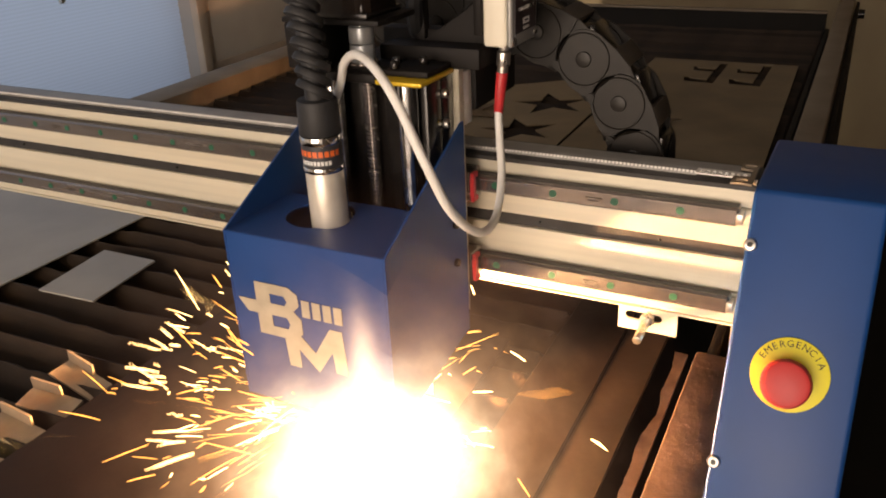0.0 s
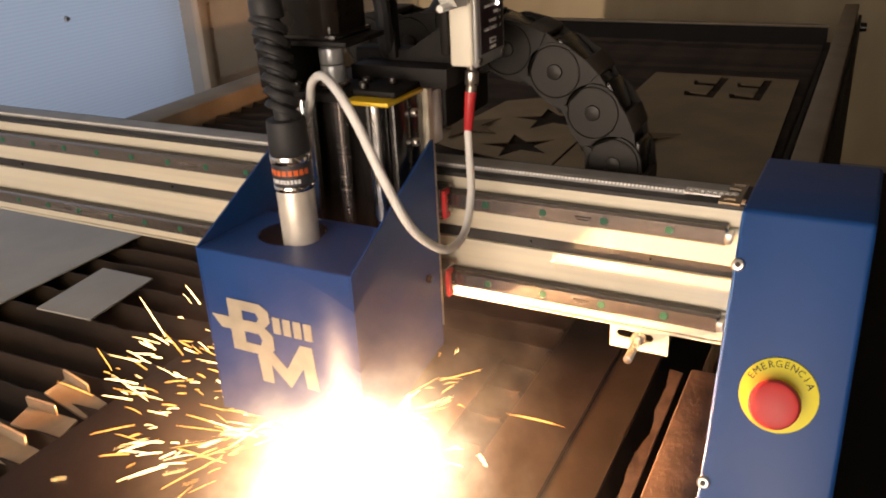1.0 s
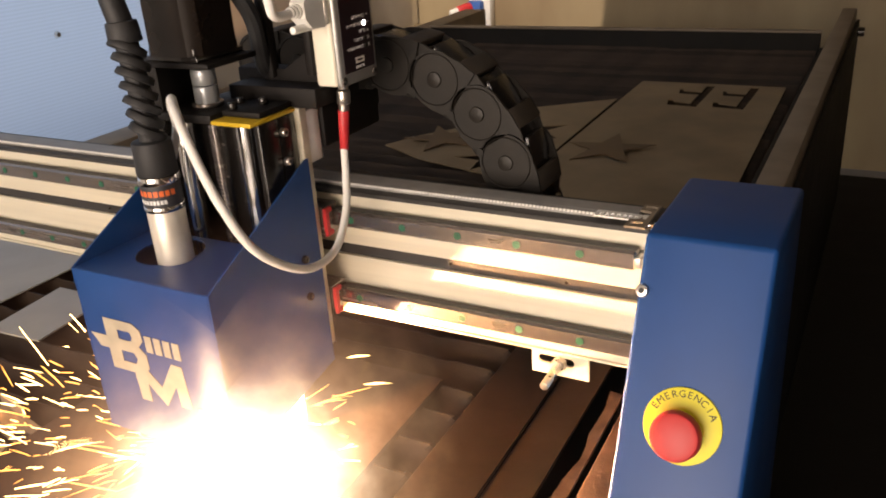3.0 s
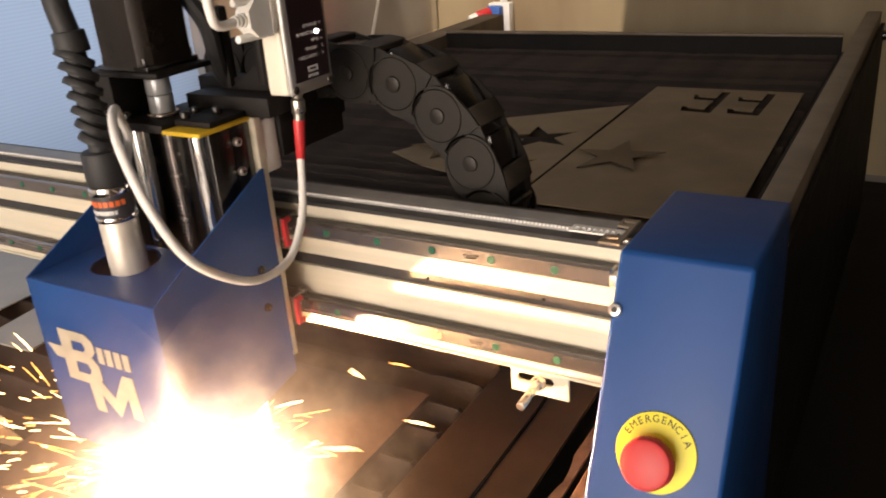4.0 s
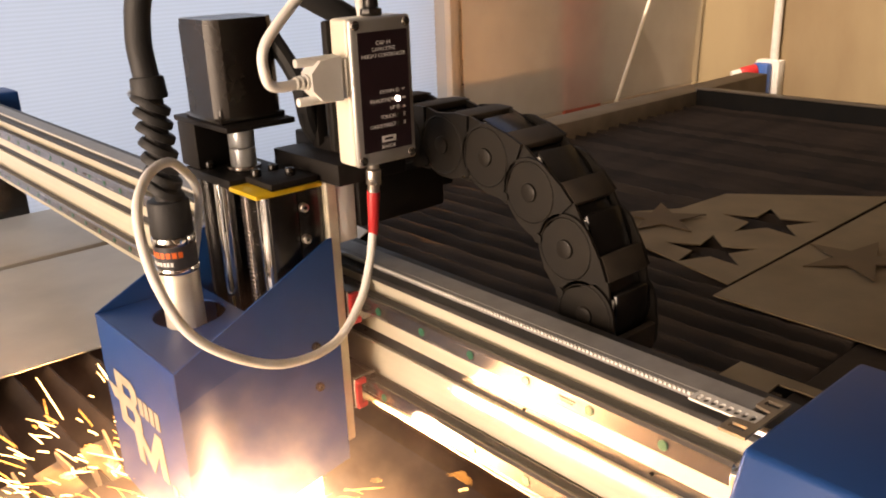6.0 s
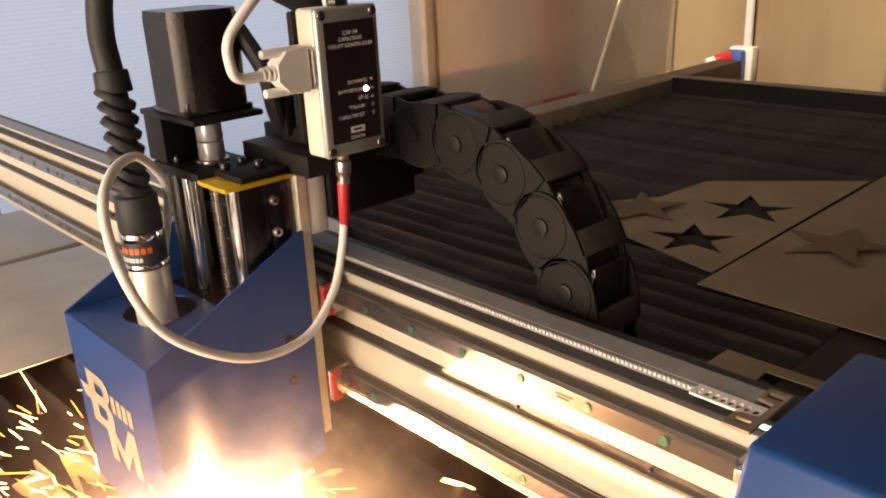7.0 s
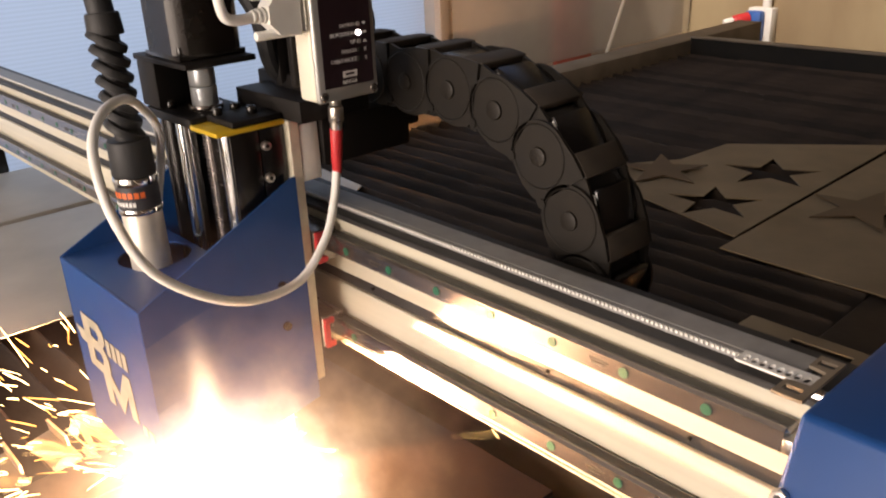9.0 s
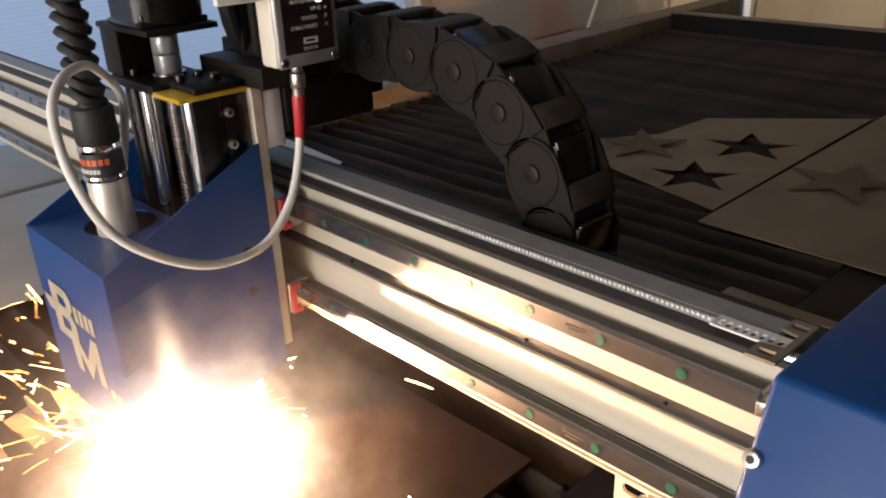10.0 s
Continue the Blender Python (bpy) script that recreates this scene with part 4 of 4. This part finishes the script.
def chain():
    c = thing("cable_chain", (0, 0, 0), "dusty black plastic cable chain bending down behind the beam", "cable chain")
    y0, y1 = 0.074, 0.130
    h = 0.031
    half = [math.pi / 2 + math.pi * k / 14 for k in range(15)]
    near_pts = [(0.0285 * math.cos(a), 0.0285 * math.sin(a)) for a in half] + [(0.012, -0.0285), (0.026, -0.0245), (0.0315, -0.018), (0.0315, h), (0.014, h)]
    tail_pts = [(0.020, -0.0245)] + [(PITCH + 0.023 * math.cos(a), 0.0245 * math.sin(a)) for a in (-math.pi / 2 + math.pi * k / 8 for k in range(9))] + [(0.034, h - 0.001), (0.020, h - 0.001)]
    across = Matrix(((1, 0, 0, 0), (0, 0, 1, 0), (0, 1, 0, 0), (0, 0, 0, 1)))
    made = []
    for i in range(N_LINKS):
        link = new("link")
        link.parent = c
        ORIGIN[link] = Vector()
        if i == 0:
            for pts, a, b_ in ((near_pts, y0, y0 + 0.0028), (tail_pts, y0 + 0.003, y0 + 0.0058), (near_pts, y1 - 0.0028, y1), (tail_pts, y1 - 0.0058, y1 - 0.003)):
                b = turned(plate(pts, [], a, b_), across)
                bmesh.ops.recalc_face_normals(b, faces=b.faces)
                part("side_plate", b, CHAIN, link)
            ridge = bmesh.new()
            for k in range(24):
                a, e = 2 * math.pi * k / 24, 2 * math.pi * (k + 1) / 24
                p_, q_ = [(0.0255 * math.cos(w), y0 - 0.0002, 0.0255 * math.sin(w)) for w in (a, e)]
                rod(p_, q_, 0.0007, None, 4, bm=ridge)
            part("rim", ridge, CHAIN, link)
            part("pivot", rod((0, y0 - 0.0022, 0), (0, y0, 0), 0.0075, 0.0080, 22, 0.0006), CHAIN, link)
            part("cable", tube([(-0.018, y0 + 0.0085, h - 0.0105), (0.02, y0 + 0.008, h - 0.011), (0.048, y0 + 0.0085, h - 0.0105)], 0.0020, 8), CABLEW, link, "white cable")
            part("crossbar", box(0.012, 0.033, y0 + 0.003, y1 - 0.003, h - 0.006, h + 0.0005, 0.0015), DUST, link, "dusty brown crossbar")
            part("crossbar", box(0.014, 0.034, y0 + 0.003, y1 - 0.003, -0.027, -0.022, 0.0015), CHAIN, link)
            part("inner_cover", box(-0.022, 0.050, y0 + 0.0075, y1 - 0.007, h - 0.014, h - 0.0065, 0.003), BLACK, link, "glossy black cable")
            part("catch", rod((0.033, y0 - 0.0018, -0.018), (0.033, y0, -0.018), 0.004, None, 10), CHAIN, link)
        else:
            for o in made[0][0].children:
                k = o.copy()
                scene.collection.objects.link(k)
                k.parent = link
        rows = []
        for s in range(0, 21):
            t = s * 0.5
            x, z = chain_point(i * PITCH, t)
            x2, z2 = chain_point((i + 1) * PITCH, t)
            rows.append((t, pose(x, 0, z, 0, math.degrees(math.atan2(z - z2, x2 - x)), 0)))
        made.append((link, rows))
    return made


# ---- the arc and its sparks ----
ARC = Vector((-0.289, -0.110, 0.757))
GLARE_AXIS = Vector((0.51, -0.605, 0.61))  # from the arc towards the camera, so the glare domes stand before the cover
# half width, half height, depth, brightness, colour, reach along the axis, lift
GLARE_DOMES = ((0.074, 0.058, 0.05, 5.0, (1.0, 0.84, 0.60), 0.180, 0.0), (0.118, 0.096, 0.065, 0.75, (1.0, 0.64, 0.34), 0.200, 0.008), (0.150, 0.125, 0.083, 0.13, (1.0, 0.54, 0.36), 0.215, 0.02), (0.010, 0.050, 0.02, 0.70, (1.0, 0.72, 0.48), 0.270, 0.072))
SIDE = Vector((0, 0, 1)).cross(GLARE_AXIS).normalized()
UP = GLARE_AXIS.cross(SIDE).normalized()


GLARE = []


def arc():
    a = thing("plasma_arc", ARC, "white-hot plasma arc glowing over the cut", "plasma arc")
    MOVING.append(a)
    b = bmesh.new()
    bmesh.ops.create_icosphere(b, subdivisions=2, radius=0.009)
    bmesh.ops.scale(b, vec=(1, 1, 0.7), verts=b.verts)
    part("arc_core", turned(b, Matrix.Translation(ARC + Vector((0, 0, 0.007)))), glow("arc_core", (1.0, 0.64, 0.34), 20000), a, "white-hot core")
    b = bmesh.new()
    bmesh.ops.create_icosphere(b, subdivisions=3, radius=1)
    bmesh.ops.scale(b, vec=(0.013, 0.013, 0.026), verts=b.verts)
    part("flame", turned(b, Matrix.Translation(ARC + Vector((0, 0, 0.033)))), glow("flame", (1.0, 0.42, 0.13), 1500), a, "orange flame over the cut")
    axes = Matrix((SIDE, UP, GLARE_AXIS.normalized())).transposed().to_4x4()
    for k, (wide, high, depth, power, col, reach, lift) in enumerate(GLARE_DOMES):
        middle = ARC + Vector((0.0, 0.0, -0.056)) + reach * GLARE_AXIS + lift * UP
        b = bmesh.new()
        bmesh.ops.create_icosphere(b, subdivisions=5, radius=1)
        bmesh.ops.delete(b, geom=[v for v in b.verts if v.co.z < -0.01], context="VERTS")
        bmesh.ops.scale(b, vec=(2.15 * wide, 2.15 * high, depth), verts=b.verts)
        # the fourth, narrow dome stands in for the upright lens flare streak
        GLARE.append(part("glowing_gas" if k < 3 else "flame_tongue", turned(b, Matrix.Translation(middle) @ axes), lens_glare("lens_glare", col, power, wide, high, middle - ARC), a, "glare of the arc added as a see-through glowing dome"))


HOT = glow("spark_hot", (1.0, 0.66, 0.26), 6.5, sampled=False)
WARM = glow("spark_warm", (1.0, 0.44, 0.10), 2.4, sampled=False)


def streak(length, r, bm=None, m=None, bend=0.0):
    pts = [Vector((length * k / 4, 0, -bend * (k / 4) ** 2)) for k in range(5)]
    if m:
        pts = [m @ p for p in pts]
    return tube(pts, r, 4, 0, bm, lambda w: r * (0.25 + 0.75 * math.sin(math.pi * min(1, 0.15 + 0.8 * w))))


def sparks():
    rng = random.Random(21)
    keyed = []
    # dense tufts low over the sheet, jittering round the arc
    for k in range(4):
        b = bmesh.new()
        for _ in range(12):
            az0 = rng.gauss(200, 38) if rng.random() < 0.88 else rng.uniform(-40, 90)
            el0, start = abs(rng.gauss(0, 20)) + 3, 0.06 + 0.20 * rng.random() ** 1.2
            for _ in range(rng.randint(3, 8)):
                m = pose(0, 0, 0, 0, -max(2, el0 + rng.gauss(0, 5)), az0 + rng.gauss(0, 7)) @ pose(start + rng.uniform(-0.012, 0.012), 0, 0, 0, rng.gauss(0, 16), rng.gauss(0, 16))
                streak(0.008 + 0.045 * rng.random() ** 2, rng.uniform(0.0003, 0.0008), b, m, rng.uniform(0, 0.004))
        s = solid("spark_spray", b, HOT if k % 2 else WARM, "dense spray of glowing sparks", "sparks", kind="stuff", at=(0, 0, 0))
        rows, yaw = [], 0
        for i in range(0, 101):
            t = i * 0.1
            yaw = max(-28, min(28, yaw + rng.uniform(-3.5, 3.5)))
            rows.append((t, pose(ARC.x + V_HEAD * t, ARC.y, ARC.z, rng.uniform(-0.8, 0.8), rng.uniform(-0.8, 0.8), yaw)))
        keyed.append((s, rows))
    # single sparks in flight
    for k in range(60):
        hot = rng.random() < 0.6
        b = streak(rng.uniform(0.010, 0.046), rng.uniform(0.0004, 0.0013), None, None, rng.uniform(0, 0.005))
        home = rng.gauss(205, 48) if rng.random() < 0.80 else rng.uniform(-40, 90)
        if rng.random() < 0.35 and home > 120:  # forked sparks
            for _ in range(rng.randint(3, 7)):
                streak(rng.uniform(0.004, 0.011), 0.0004, b, pose(rng.uniform(0.01, 0.03), 0, 0, rng.uniform(0, 360), rng.uniform(-50, 50), rng.uniform(-60, 60)))
        s = solid("spark", b, HOT if hot else WARM, "glowing orange spark flying from the cut", "spark", "flying sparks", at=(0, 0, 0))
        t, rows = -rng.uniform(0, 0.4), []
        while t < 10.0:
            life = rng.uniform(0.24, 0.42)
            az, el, v = home + rng.uniform(-18, 18), rng.uniform(8, 34), rng.uniform(0.6, 1.3)
            vel = Vector((math.cos(radians(az)) * math.cos(radians(el)), math.sin(radians(az)) * math.cos(radians(el)), math.sin(radians(el)))) * v
            for w in (0.0, 0.35, 0.7, 1.0):
                q = t + w * life
                tau = w * life
                p = ARC + Vector((V_HEAD * max(0, t), 0, 0)) + vel * tau + Vector((0, 0, -2.4 * tau * tau))
                p.z = max(p.z, 0.757)
                d = vel + Vector((0, 0, -4.8 * tau))
                if 0 <= q <= 10.0:
                    turn = math.degrees(math.atan2(d.y, d.x)), math.degrees(math.atan2(d.z, math.hypot(d.x, d.y)))
                    rows.append((q, pose(p.x, p.y, p.z, 0, -turn[1], turn[0])))
            t += life + 0.014
        if rows[0][0] > 0:
            rows.insert(0, (0.0, rows[0][1]))
        if rows[-1][0] < 10.0:
            rows.append((10.0, rows[-1][1]))
        keyed.append((s, rows))
    return keyed


room()
wall_socket()
table()
sheets()
gantry()
consoles()
head()
cover()
torch()
controller()
coax()
LINKS = chain()
arc()
SPARKS = sparks()


def motions():
    for ob in MOVING:
        walk(ob, [(t, Matrix.Translation(ORIGIN[ob] + Vector((V_HEAD * t, 0, 0)))) for t in range(0, 11)])
    for ob in GLARE:  # the glare domes swing round the torch to follow the camera
        walk(ob, [(t, pose(0, 0, 0, 0, 0, 3.2 * t - 3 + 7 * max(0, math.sin(math.pi * (t - 3.5) / 6.5)))) for t in range(0, 11)])
    for ob, rows in LINKS:
        walk(ob, rows)
    for ob, rows in SPARKS:
        walk(ob, rows)


motions()
